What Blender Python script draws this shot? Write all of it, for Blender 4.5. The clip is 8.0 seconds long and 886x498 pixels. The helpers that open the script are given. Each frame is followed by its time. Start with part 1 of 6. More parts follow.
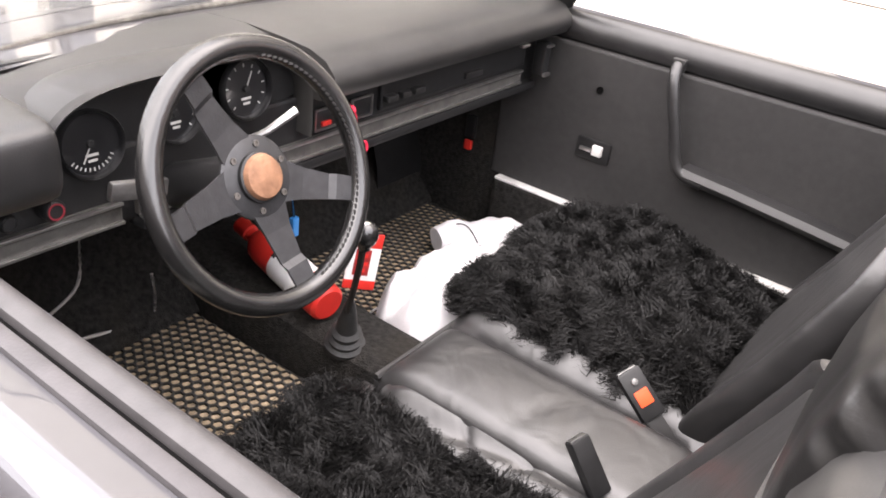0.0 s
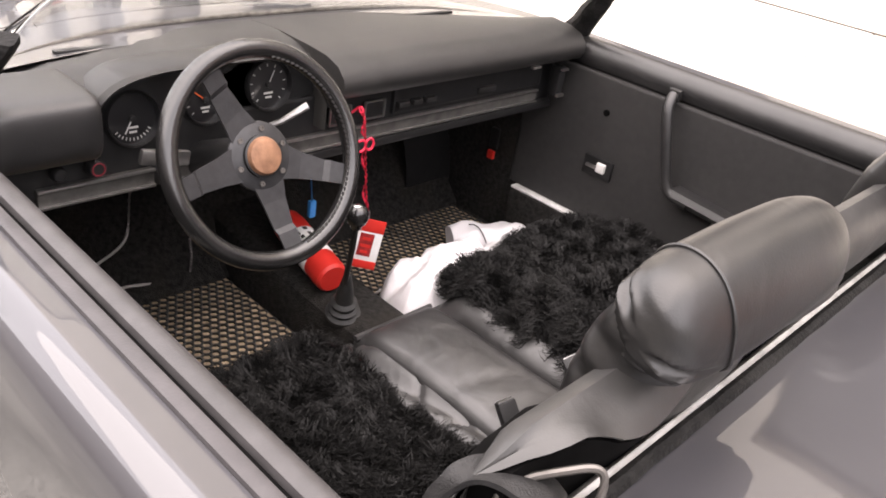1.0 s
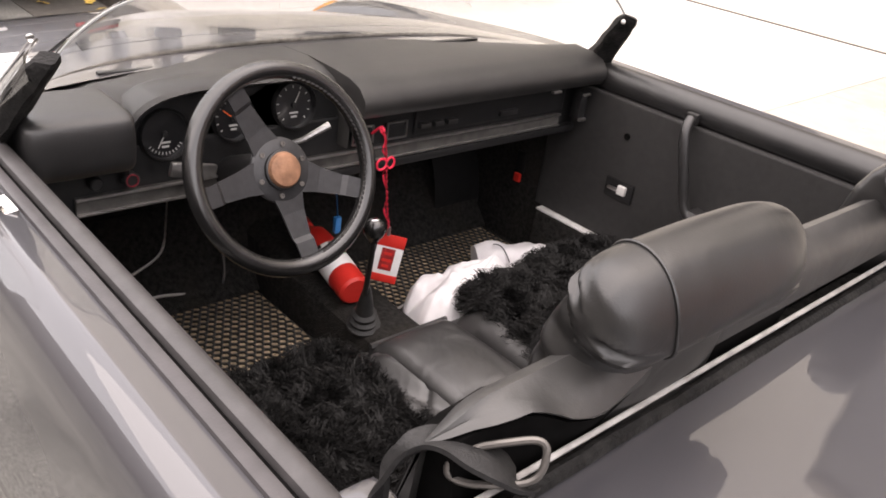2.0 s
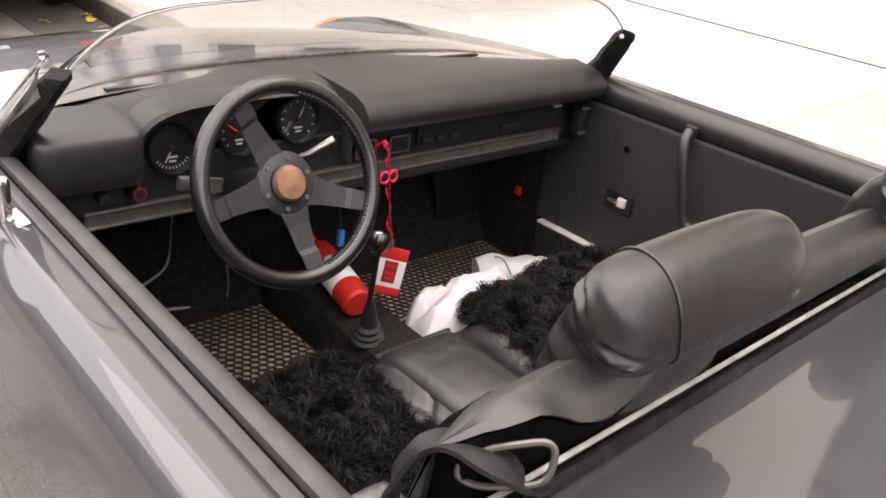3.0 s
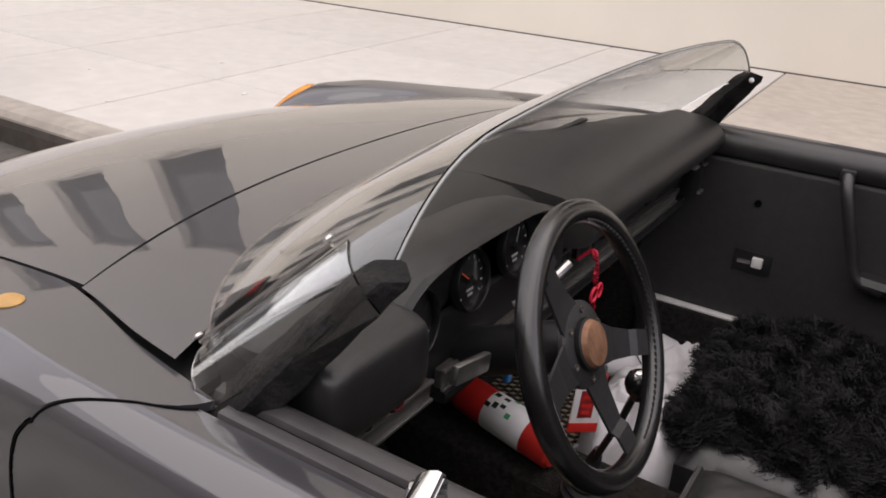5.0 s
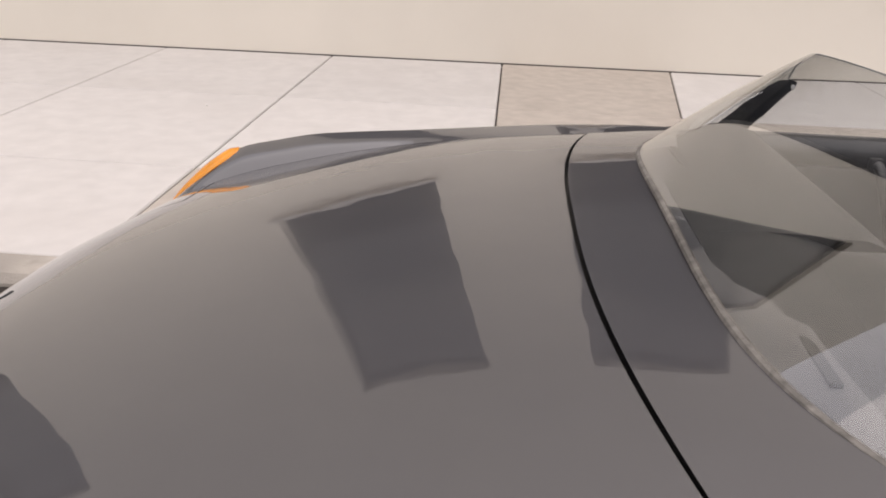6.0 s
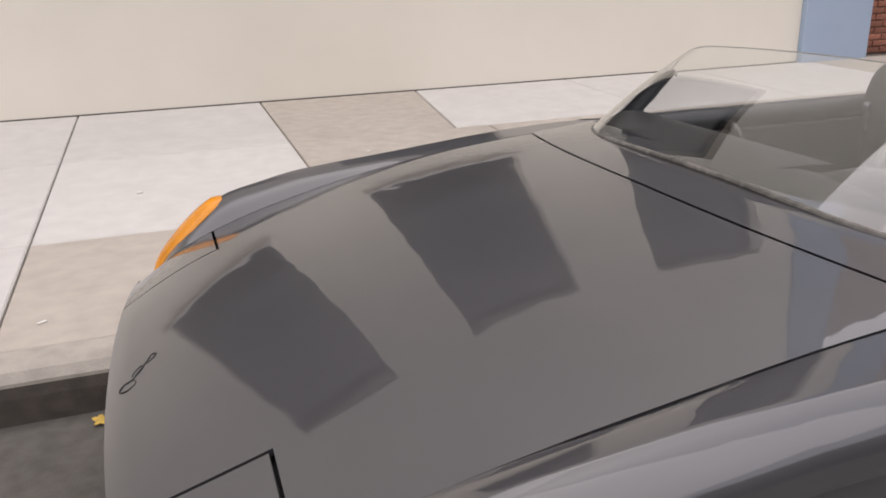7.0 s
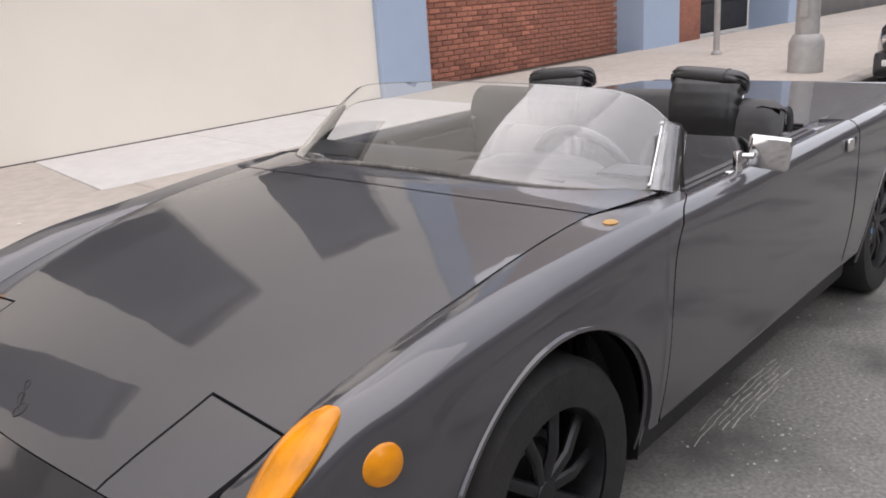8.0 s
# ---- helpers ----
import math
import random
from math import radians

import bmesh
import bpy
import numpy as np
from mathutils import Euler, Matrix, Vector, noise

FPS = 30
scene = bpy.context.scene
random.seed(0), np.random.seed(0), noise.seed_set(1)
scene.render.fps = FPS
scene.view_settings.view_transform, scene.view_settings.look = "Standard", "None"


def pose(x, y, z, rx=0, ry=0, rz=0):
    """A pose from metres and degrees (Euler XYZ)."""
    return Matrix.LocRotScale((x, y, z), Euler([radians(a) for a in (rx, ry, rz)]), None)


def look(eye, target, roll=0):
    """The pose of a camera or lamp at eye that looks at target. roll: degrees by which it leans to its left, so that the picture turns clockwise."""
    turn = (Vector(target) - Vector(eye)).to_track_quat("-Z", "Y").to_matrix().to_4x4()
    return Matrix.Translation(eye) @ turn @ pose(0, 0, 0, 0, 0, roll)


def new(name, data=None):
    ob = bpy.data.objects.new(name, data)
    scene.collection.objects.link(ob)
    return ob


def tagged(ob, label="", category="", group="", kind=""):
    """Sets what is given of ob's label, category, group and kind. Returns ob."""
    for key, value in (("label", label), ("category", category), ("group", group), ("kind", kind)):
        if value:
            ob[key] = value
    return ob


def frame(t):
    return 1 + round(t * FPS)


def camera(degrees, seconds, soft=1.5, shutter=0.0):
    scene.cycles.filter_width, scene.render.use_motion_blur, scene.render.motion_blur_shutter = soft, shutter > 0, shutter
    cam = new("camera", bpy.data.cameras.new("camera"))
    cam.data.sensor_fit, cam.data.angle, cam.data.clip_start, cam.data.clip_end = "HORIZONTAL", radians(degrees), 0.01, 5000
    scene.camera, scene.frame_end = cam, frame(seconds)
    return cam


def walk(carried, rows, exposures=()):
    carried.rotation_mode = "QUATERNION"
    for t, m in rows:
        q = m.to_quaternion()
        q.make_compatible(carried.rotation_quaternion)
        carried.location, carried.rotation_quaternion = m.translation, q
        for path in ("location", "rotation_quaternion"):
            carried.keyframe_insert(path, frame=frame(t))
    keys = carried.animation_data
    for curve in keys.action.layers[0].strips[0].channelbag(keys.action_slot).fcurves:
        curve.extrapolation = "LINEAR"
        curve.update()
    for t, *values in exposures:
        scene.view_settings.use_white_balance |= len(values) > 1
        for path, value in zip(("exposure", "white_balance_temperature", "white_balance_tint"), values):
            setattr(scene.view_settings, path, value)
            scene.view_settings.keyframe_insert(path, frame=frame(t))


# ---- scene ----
cam = camera(57.0, 8.0, soft=1.75)
PATH = [
    (0, (-1.783, 0.99, 1.239), (-0.819, -0.465, 0.263), 7.2),
    (0.5, (-1.883, 1.068, 1.279), (-0.889, -0.373, 0.312), 7.8),
    (1, (-2.044, 1.031, 1.313), (-0.911, -0.305, 0.348), 9.3),
    (1.5, (-2.126, 1.023, 1.322), (-0.905, -0.252, 0.382), 9.0),
    (3, (-2.154, 1.048, 1.325), (-0.889, -0.225, 0.444), 7.8),
    (3.5, (-2.141, 1.055, 1.323), (-0.869, -0.228, 0.465), 7.7),
    (4, (-2.019, 1.112, 1.294), (-0.751, -0.202, 0.478), 6.1),
    (4.5, (-1.75, 1.186, 1.285), (-0.543, -0.195, 0.489), 3.0),
    (4.7, (-1.614, 1.188, 1.267), (-0.458, -0.243, 0.484), 3.1),
    (5.8, (-0.534, 1.234, 1.28), (-0.356, -0.593, 0.539), 2.9),
    (5.9, (-0.449, 1.237, 1.272), (-0.303, -0.598, 0.541), 2.2),
    (6, (-0.352, 1.239, 1.27), (-0.222, -0.598, 0.544), 2.2),
    (6.5, (0.077, 1.295, 1.272), (-0.061, -0.563, 0.604), -0.3),
    (7, (0.426, 1.405, 1.283), (-0.169, -0.369, 0.633), -1.6),
    (7.5, (0.693, 1.464, 1.29), (-0.253, -0.167, 0.685), -4.4),
    (8, (1.038, 1.669, 1.331), (-0.35, 0.381, 0.752), -4.1),
]
EXPOSURES = [(0, 3.15, 7000, 18), (0.5, 2.98, 7150, 20), (1.0, 2.58, 7250, 20), (1.5, 2.25, 7300, 20), (3.5, 2.02, 7250, 19), (4.1, 1.58, 7100, 19), (4.7, 1.12, 7000, 19), (5.8, 0.92, 7050, 19), (7.0, 0.84, 6850, 17), (8, 1.07, 6600, 17)]
walk(cam, [(t, look(eye, target, roll)) for t, eye, target, roll in PATH], EXPOSURES)

# ---------- light ----------
world = bpy.data.worlds.new("overcast_sky")
scene.world = world
world.use_nodes = True
wn = world.node_tree
sky = wn.nodes.new("ShaderNodeTexSky")
sky.sky_type, sky.sun_disc = "NISHITA", False
sky.sun_elevation, sky.sun_rotation = radians(55), radians(200)
sky.dust_density, sky.air_density, sky.ozone_density = 1.2, 1.0, 1.0
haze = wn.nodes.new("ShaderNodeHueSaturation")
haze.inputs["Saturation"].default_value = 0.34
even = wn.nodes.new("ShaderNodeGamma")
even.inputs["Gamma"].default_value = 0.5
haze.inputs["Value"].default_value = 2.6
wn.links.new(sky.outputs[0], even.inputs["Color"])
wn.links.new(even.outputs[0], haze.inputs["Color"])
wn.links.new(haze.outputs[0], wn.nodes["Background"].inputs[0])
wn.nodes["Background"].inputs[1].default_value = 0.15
sun = new("sun", bpy.data.lights.new("sun", "SUN"))
sun.data.energy, sun.data.angle, sun.data.color = 0.7, radians(85), (1.0, 0.965, 0.93)
sun.matrix_world = look((0, 0, 0), (-0.15, -0.35, -0.92))


# ---------- materials ----------
def material(name, base, rough=0.5, metal=0.0, vary=0.12, scale=12.0, bump=0.0, bump_scale=60.0, coat=0.0,
             coat_rough=0.03, spec=0.5, tint=None, tint_scale=3.0, tint_amount=0.0, rand=0.0, ior=1.5, coat_ior=1.5, wrinkle=0.0, wave=0.0):
    """A surface with grain at one scale, stains at a larger one and fine relief."""
    m = bpy.data.materials.new(name)
    m.use_nodes = True
    n, l = m.node_tree.nodes, m.node_tree.links
    p = n["Principled BSDF"]
    p.inputs["Roughness"].default_value = rough
    p.inputs["Metallic"].default_value = metal
    p.inputs["Coat Weight"].default_value = coat
    p.inputs["Coat Roughness"].default_value = coat_rough
    p.inputs["Specular IOR Level"].default_value = spec
    p.inputs["IOR"].default_value = ior
    p.inputs["Coat IOR"].default_value = coat_ior
    at = n.new("ShaderNodeTexCoord")
    grain = n.new("ShaderNodeTexNoise")
    grain.inputs["Scale"].default_value, grain.inputs["Detail"].default_value = scale, 6
    l.new(at.outputs["Object"], grain.inputs["Vector"])
    ramp = n.new("ShaderNodeValToRGB")
    ramp.color_ramp.elements[0].position, ramp.color_ramp.elements[1].position = 0.3, 0.7
    ramp.color_ramp.elements[0].color = (*[c * (1 - vary) for c in base], 1)
    ramp.color_ramp.elements[1].color = (*[min(1, c * (1 + vary)) for c in base], 1)
    l.new(grain.outputs["Fac"], ramp.inputs["Fac"])
    out = ramp.outputs["Color"]
    if tint:
        stain = n.new("ShaderNodeTexNoise")
        stain.inputs["Scale"].default_value, stain.inputs["Detail"].default_value = tint_scale, 4
        l.new(at.outputs["Object"], stain.inputs["Vector"])
        edge = n.new("ShaderNodeValToRGB")
        edge.color_ramp.elements[0].position, edge.color_ramp.elements[1].position = 0.48, 0.72
        edge.color_ramp.elements[1].color = (tint_amount,) * 3 + (1,)
        l.new(stain.outputs["Fac"], edge.inputs["Fac"])
        mix = n.new("ShaderNodeMixRGB")
        mix.inputs["Color2"].default_value = (*tint, 1)
        l.new(edge.outputs["Color"], mix.inputs["Fac"])
        l.new(out, mix.inputs["Color1"])
        out = mix.outputs["Color"]
    if rand:
        info = n.new("ShaderNodeObjectInfo")
        span = n.new("ShaderNodeMapRange")
        span.inputs["To Min"].default_value, span.inputs["To Max"].default_value = 1 - rand, 1 + rand
        l.new(info.outputs["Random"], span.inputs["Value"])
        hsv = n.new("ShaderNodeHueSaturation")
        l.new(span.outputs["Result"], hsv.inputs["Value"])
        l.new(out, hsv.inputs["Color"])
        out = hsv.outputs["Color"]
    l.new(out, p.inputs["Base Color"])
    if bump:
        rel = n.new("ShaderNodeTexNoise")
        rel.inputs["Scale"].default_value, rel.inputs["Detail"].default_value = bump_scale, 5
        l.new(at.outputs["Object"], rel.inputs["Vector"])
        b = n.new("ShaderNodeBump")
        b.inputs["Strength"].default_value, b.inputs["Distance"].default_value = bump, 0.004
        l.new(rel.outputs["Fac"], b.inputs["Height"])
        l.new(b.outputs["Normal"], p.inputs["Normal"])
        if wrinkle:
            # creases of worn hide, bent by a slow noise
            warp = n.new("ShaderNodeTexNoise")
            warp.inputs["Scale"].default_value, warp.inputs["Detail"].default_value, warp.inputs["Distortion"].default_value = 8, 2.5, 1.0
            l.new(at.outputs["Object"], warp.inputs["Vector"])
            w = n.new("ShaderNodeBump")
            w.inputs["Strength"].default_value, w.inputs["Distance"].default_value = wrinkle, 0.012
            l.new(warp.outputs["Fac"], w.inputs["Height"])
            l.new(w.outputs["Normal"], b.inputs["Normal"])
    if wave:
        # slow waves and orange peel of old, resprayed panels
        swell = n.new("ShaderNodeTexNoise")
        swell.inputs["Scale"].default_value, swell.inputs["Detail"].default_value = 7, 1.5
        l.new(at.outputs["Object"], swell.inputs["Vector"])
        peel = n.new("ShaderNodeTexNoise")
        peel.inputs["Scale"].default_value, peel.inputs["Detail"].default_value = 160, 2
        l.new(at.outputs["Object"], peel.inputs["Vector"])
        b = n.new("ShaderNodeBump")
        b.inputs["Strength"].default_value, b.inputs["Distance"].default_value = 1.0, wave
        l.new(swell.outputs["Fac"], b.inputs["Height"])
        o = n.new("ShaderNodeBump")
        o.inputs["Strength"].default_value, o.inputs["Distance"].default_value = 1.0, wave * 0.012
        l.new(peel.outputs["Fac"], o.inputs["Height"])
        l.new(b.outputs["Normal"], o.inputs["Normal"])
        l.new(o.outputs["Normal"], p.inputs["Normal"])
        l.new(o.outputs["Normal"], p.inputs["Coat Normal"])
    return m


PAINT = material("grey_car_paint", (0.048, 0.047, 0.0535), 0.42, 0.2, 0.04, 5, 0, coat=1.0, coat_rough=0.012,
                 tint=(0.070, 0.067, 0.067), tint_scale=2.2, tint_amount=0.35, coat_ior=1.7, wave=0.0011)
PAINT_BLACK = material("black_car_paint", (0.012, 0.012, 0.014), 0.3, 0.0, 0.1, 4, 0, coat=1.0)
VINYL = material("black_vinyl", (0.013, 0.0127, 0.013), 0.40, 0, 0.25, 30, 0.10, 420, spec=0.7,
                 tint=(0.046, 0.0445, 0.043), tint_scale=5, tint_amount=0.35)
DUSTY = material("dusty_top_vinyl", (0.046, 0.043, 0.044), 0.5, 0, 0.2, 30, 0.10, 420, spec=0.6, tint=(0.024, 0.0225, 0.0225), tint_scale=9, tint_amount=0.6)
STRIP = material("dull_grey_strip", (0.050, 0.046, 0.048), 0.45, 0, 0.2, 30, 0.1, 300)
WORN = material("worn_dusty_leather", (0.022, 0.0214, 0.0216), 0.38, 0, 0.22, 22, 0.08, 420, wrinkle=0.40, spec=0.8,
                tint=(0.036, 0.035, 0.035), tint_scale=6, tint_amount=0.45)
LEATHER = material("black_leather", (0.0105, 0.0101, 0.0100), 0.36, 0, 0.22, 22, 0.06, 420, wrinkle=0.22, spec=0.75,
                   tint=(0.016, 0.0155, 0.0152), tint_scale=6, tint_amount=0.5)
ROLL = material("dusty_roll_hide", (0.026, 0.0252, 0.0245), 0.46, 0, 0.22, 22, 0.06, 420, wrinkle=0.25, spec=0.8,
                tint=(0.052, 0.050, 0.047), tint_scale=6, tint_amount=0.5)
DASH = material("dusty_dash_vinyl", (0.015, 0.0146, 0.0144), 0.46, 0, 0.2, 25, 0.08, 500,
                tint=(0.042, 0.0405, 0.038), tint_scale=4, tint_amount=0.5)
DARK = material("black_plastic", (0.010, 0.010, 0.0105), 0.45, 0, 0.3, 40, 0.1, 300)
RIM_LEATHER = material("polished_rim_leather", (0.010, 0.0097, 0.0097), 0.17, 0, 0.3, 30, 0.10, 500, spec=0.85)
PANEL = material("door_panel_vinyl", (0.026, 0.0252, 0.025), 0.58, 0, 0.15, 60, 0.12, 700)
CARPET = material("black_carpet", (0.021, 0.020, 0.019), 0.95, 0, 0.5, 90, 1.0, 260, spec=0.1,
                  tint=(0.03, 0.026, 0.021), tint_scale=8, tint_amount=0.5)
RUBBER = material("black_rubber", (0.022, 0.022, 0.022), 0.6, 0, 0.3, 50, 0.2, 200)
TYRE = material("tyre_rubber", (0.014, 0.014, 0.014), 0.75, 0, 0.3, 30, 0.3, 120, tint=(0.035, 0.033, 0.03),
                tint_scale=6, tint_amount=0.4)
DIRT = material("dusty_mat_cells", (0.34, 0.265, 0.18), 0.9, 0, 0.45, 70, 0.6, 300, spec=0.15,
                tint=(0.10, 0.08, 0.06), tint_scale=7, tint_amount=0.6)
CHROME = material("chrome", (0.76, 0.75, 0.74), 0.10, 1.0, 0.08, 30)
STEEL = material("brushed_aluminium", (0.55, 0.54, 0.53), 0.35, 1.0, 0.15, 60, 0.1, 200)
SILL = material("bare_sill_plate", (0.74, 0.73, 0.71), 0.45, 0.0, 0.12, 40, tint=(0.2, 0.18, 0.16), tint_scale=20, tint_amount=0.6)
TRIM_STRIP = material("scuffed_pale_metal", (0.34, 0.335, 0.325), 0.45, 0.35, 0.25, 40, 0.2, 160, tint=(0.12, 0.11, 0.10), tint_scale=18, tint_amount=0.7)
DULL_STEEL = material("dull_grey_steel", (0.26, 0.255, 0.25), 0.4, 0.9, 0.2, 50, 0.1, 200)
# render of the backdrop walls, kept dark to darken the car's reflections
DARKWALL = material("dark_backdrop_render", (0.18, 0.17, 0.165), 0.9, 0, 0.15, 1.5, 0.3, 120, tint=(0.13, 0.122, 0.115), tint_scale=0.5, tint_amount=0.5)
TRIM = material("scuffed_dash_trim", (0.12, 0.115, 0.108), 0.38, 0.5, 0.3, 40, 0.15, 200)
SEAL = material("perished_black_seal", (0.008, 0.0078, 0.0077), 0.75, 0, 0.4, 90, 0.8, 160, spec=0.25, tint=(0.06, 0.058, 0.055), tint_scale=26, tint_amount=0.35)
SEAL_DUST = material("dusty_pale_seal", (0.17, 0.16, 0.145), 0.8, 0, 0.3, 60, 0.5, 180, spec=0.25, tint=(0.04, 0.038, 0.035), tint_scale=9, tint_amount=0.8)
# near-black colour that imitates the shade inside gaps, slots and holes
VOID = material("gap_shade_black", (0.004, 0.0039, 0.0039), 0.95, 0, 0.3, 60, spec=0.05)
WEBBING = material("black_belt_webbing", (0.013, 0.0128, 0.013), 0.55, 0, 0.3, 120, 0.3, 600, spec=0.4)
BOLT = material("dark_bolt_steel", (0.16, 0.15, 0.14), 0.45, 0.8, 0.2, 50)
DARK_RED = material("dim_red_mark", (0.20, 0.015, 0.025), 0.5)
SPOKE = material("anodised_black_spoke", (0.030, 0.030, 0.032), 0.40, 0.2, 0.2, 60, 0.1, 300)
COPPER = material("worn_copper_horn_button", (0.30, 0.155, 0.092), 0.5, 0.4, 0.35, 45, 0.3, 150)
RED = material("red_plastic", (0.62, 0.03, 0.022), 0.4, 0, 0.1, 20)
ORANGE = material("orange_release_button", (0.80, 0.085, 0.022), 0.55, 0, 0.05, 20)
CORD = material("pink_red_cord", (0.85, 0.03, 0.075), 0.6, 0, 0.15, 200)
BLUE = material("blue_plastic", (0.03, 0.22, 0.55), 0.4, 0, 0.1, 20)
WHITE = material("white_label", (0.8, 0.79, 0.78), 0.6, 0, 0.06, 30)
CLOTH = material("white_cotton_cloth", (0.78, 0.76, 0.77), 0.85, 0, 0.06, 25, 0.35, 350, spec=0.2,
                 tint=(0.62, 0.58, 0.6), tint_scale=9, tint_amount=0.5)
FUR = material("black_sheepskin", (0.0055, 0.0053, 0.0053), 0.55, 0, 0.4, 60, spec=0.20)
WIRE = material("grey_wire", (0.42, 0.40, 0.38), 0.5, 0, 0.1, 30)
AMBER = material("amber_lens", (0.74, 0.265, 0.004), 0.22, 0, 0.22, 18, 0.15, 90, coat=0.45, spec=0.3)
AMBER_DULL = material("dull_amber_cap", (0.52, 0.30, 0.10), 0.5, 0, 0.15, 40)
DIAL = material("dial_face", (0.008, 0.008, 0.009), 0.3, 0, 0.2, 30, coat=0.6)
MARK = material("pale_dial_marks", (0.34, 0.34, 0.33), 0.6)
NEEDLE = material("orange_needle", (0.8, 0.12, 0.03), 0.5)
RIM = material("dark_alloy", (0.03, 0.03, 0.032), 0.35, 0.6, 0.2, 30)
STUCCO = material("cream_stucco", (0.80, 0.755, 0.67), 0.9, 0, 0.025, 1.1, 0.35, 160, spec=0.2,
                  tint=(0.70, 0.655, 0.58), tint_scale=0.7, tint_amount=0.3)
BLUEWALL = material("pale_blue_paint", (0.36, 0.45, 0.58), 0.75, 0, 0.05, 2, 0.2, 120, tint=(0.28, 0.36, 0.47), tint_scale=2, tint_amount=0.4)
BRICK = material("red_brick", (0.36, 0.145, 0.095), 0.85, 0, 0.25, 25, 0.6, 90, rand=0.3,
                 tint=(0.20, 0.10, 0.085), tint_scale=4, tint_amount=0.5)
MORTAR = material("mortar", (0.42, 0.34, 0.29), 0.95, 0, 0.15, 30, 0.5, 90)
SLAB = material("pale_concrete", (0.60, 0.575, 0.545), 0.85, 0, 0.05, 9, 0.4, 220, tint=(0.54, 0.512, 0.48),
                tint_scale=1.6, tint_amount=0.40, rand=0.035)
SLAB_TAN = material("old_tan_concrete", (0.47, 0.42, 0.365), 0.88, 0, 0.09, 11, 0.5, 220, tint=(0.38, 0.335, 0.29),
                    tint_scale=2.2, tint_amount=0.5, rand=0.03)
KERB = material("kerb_concrete", (0.40, 0.365, 0.32), 0.9, 0, 0.14, 14, 0.7, 130, tint=(0.2, 0.185, 0.165), tint_scale=3.5, tint_amount=0.7)
KERB_FACE = material("dark_brown_concrete", (0.085, 0.072, 0.062), 0.9, 0, 0.25, 14, 0.7, 130, tint=(0.07, 0.065, 0.06), tint_scale=3, tint_amount=0.7)
ASPHALT = material("asphalt", (0.205, 0.20, 0.184), 0.88, 0, 0.30, 70, 0.9, 190, tint=(0.062, 0.061, 0.057), tint_scale=2.2, tint_amount=0.95)
GUTTER = material("gutter_concrete", (0.105, 0.096, 0.085), 0.9, 0, 0.2, 20, 0.6, 150, tint=(0.06, 0.057, 0.053), tint_scale=2.2, tint_amount=0.6)
LEAF = material("dry_yellow_leaf", (0.55, 0.36, 0.07), 0.7, 0, 0.3, 60, rand=0.35)
PANE = material("dark_window_pane", (0.02, 0.022, 0.027), 0.06, 0, 0.1, 3, spec=0.5)
FRAME = material("white_window_frame", (0.55, 0.53, 0.50), 0.6, 0, 0.05, 10)
GARAGE = material("dark_garage_door", (0.03, 0.03, 0.033), 0.6, 0, 0.2, 6)
POLE = material("grey_painted_steel", (0.40, 0.39, 0.37), 0.6, 0.2, 0.12, 9, 0.3, 80)
TAIL = material("red_tail_lens", (0.45, 0.012, 0.012), 0.2, 0, 0.1, 20, coat=0.8)


def clear_glass(name, ior=1.5):
    m = bpy.data.materials.new(name)
    m.use_nodes = True
    b = m.node_tree.nodes["Principled BSDF"]
    b.inputs["Base Color"].default_value = (0.97, 0.985, 0.98, 1)
    b.inputs["Transmission Weight"].default_value = 1.0
    b.inputs["Roughness"].default_value = 0.0
    b.inputs["IOR"].default_value = ior
    return m


GLASS = clear_glass("windscreen_glass", 1.74)
MIRROR = material("mirror_glass", (0.85, 0.86, 0.86), 0.02, 1.0, 0.0)


# ---------- building blocks ----------
def part(name, bm, mat, parent=None, label="", smooth=True, m=None, angle=40):
    """Links a bmesh as one mesh object under a thing or a part."""
    bm.normal_update()
    me = bpy.data.meshes.new(name)
    bm.to_mesh(me)
    bm.free()
    me.materials.append(mat)
    if smooth:
        me.polygons.foreach_set("use_smooth", [True] * len(me.polygons))
        me.set_sharp_from_angle(angle=radians(angle))
    ob = new(name, me)
    if parent:
        ob.parent = parent
    if m is not None:
        ob.matrix_basis = m
    if label:
        ob["label"] = label
    return ob


def thing(name, label, category, at=(0, 0, 0), group="", kind=""):
    e = new(name)
    e.empty_display_size = 0.1
    e.location = at
    return tagged(e, label, category, group, kind)


def box(cx, cy, cz, sx, sy, sz, bevel=0.0, seg=2, m=None):
    bm = bmesh.new()
    bmesh.ops.create_cube(bm, size=1.0)
    bmesh.ops.scale(bm, vec=(sx, sy, sz), verts=bm.verts)
    if bevel:
        bmesh.ops.bevel(bm, geom=bm.edges[:], offset=bevel, segments=seg, profile=0.6, affect="EDGES")
    if m is not None:
        bmesh.ops.transform(bm, matrix=m, verts=bm.verts)
    bmesh.ops.translate(bm, vec=(cx, cy, cz), verts=bm.verts)
    return bm


def rings(sections, caps=True, closed=True):
    """A skin over sections of equal count."""
    bm = bmesh.new()
    rows = [[bm.verts.new(p) for p in s] for s in sections]
    k = len(rows[0])
    for a, b in zip(rows, rows[1:]):
        for i in range(k if closed else k - 1):
            j = (i + 1) % k
            bm.faces.new((a[i], a[j], b[j], b[i]))
    if caps and closed:
        bm.faces.new(rows[0][::-1])
        bm.faces.new(rows[-1])
    bmesh.ops.recalc_face_normals(bm, faces=bm.faces)
    return bm


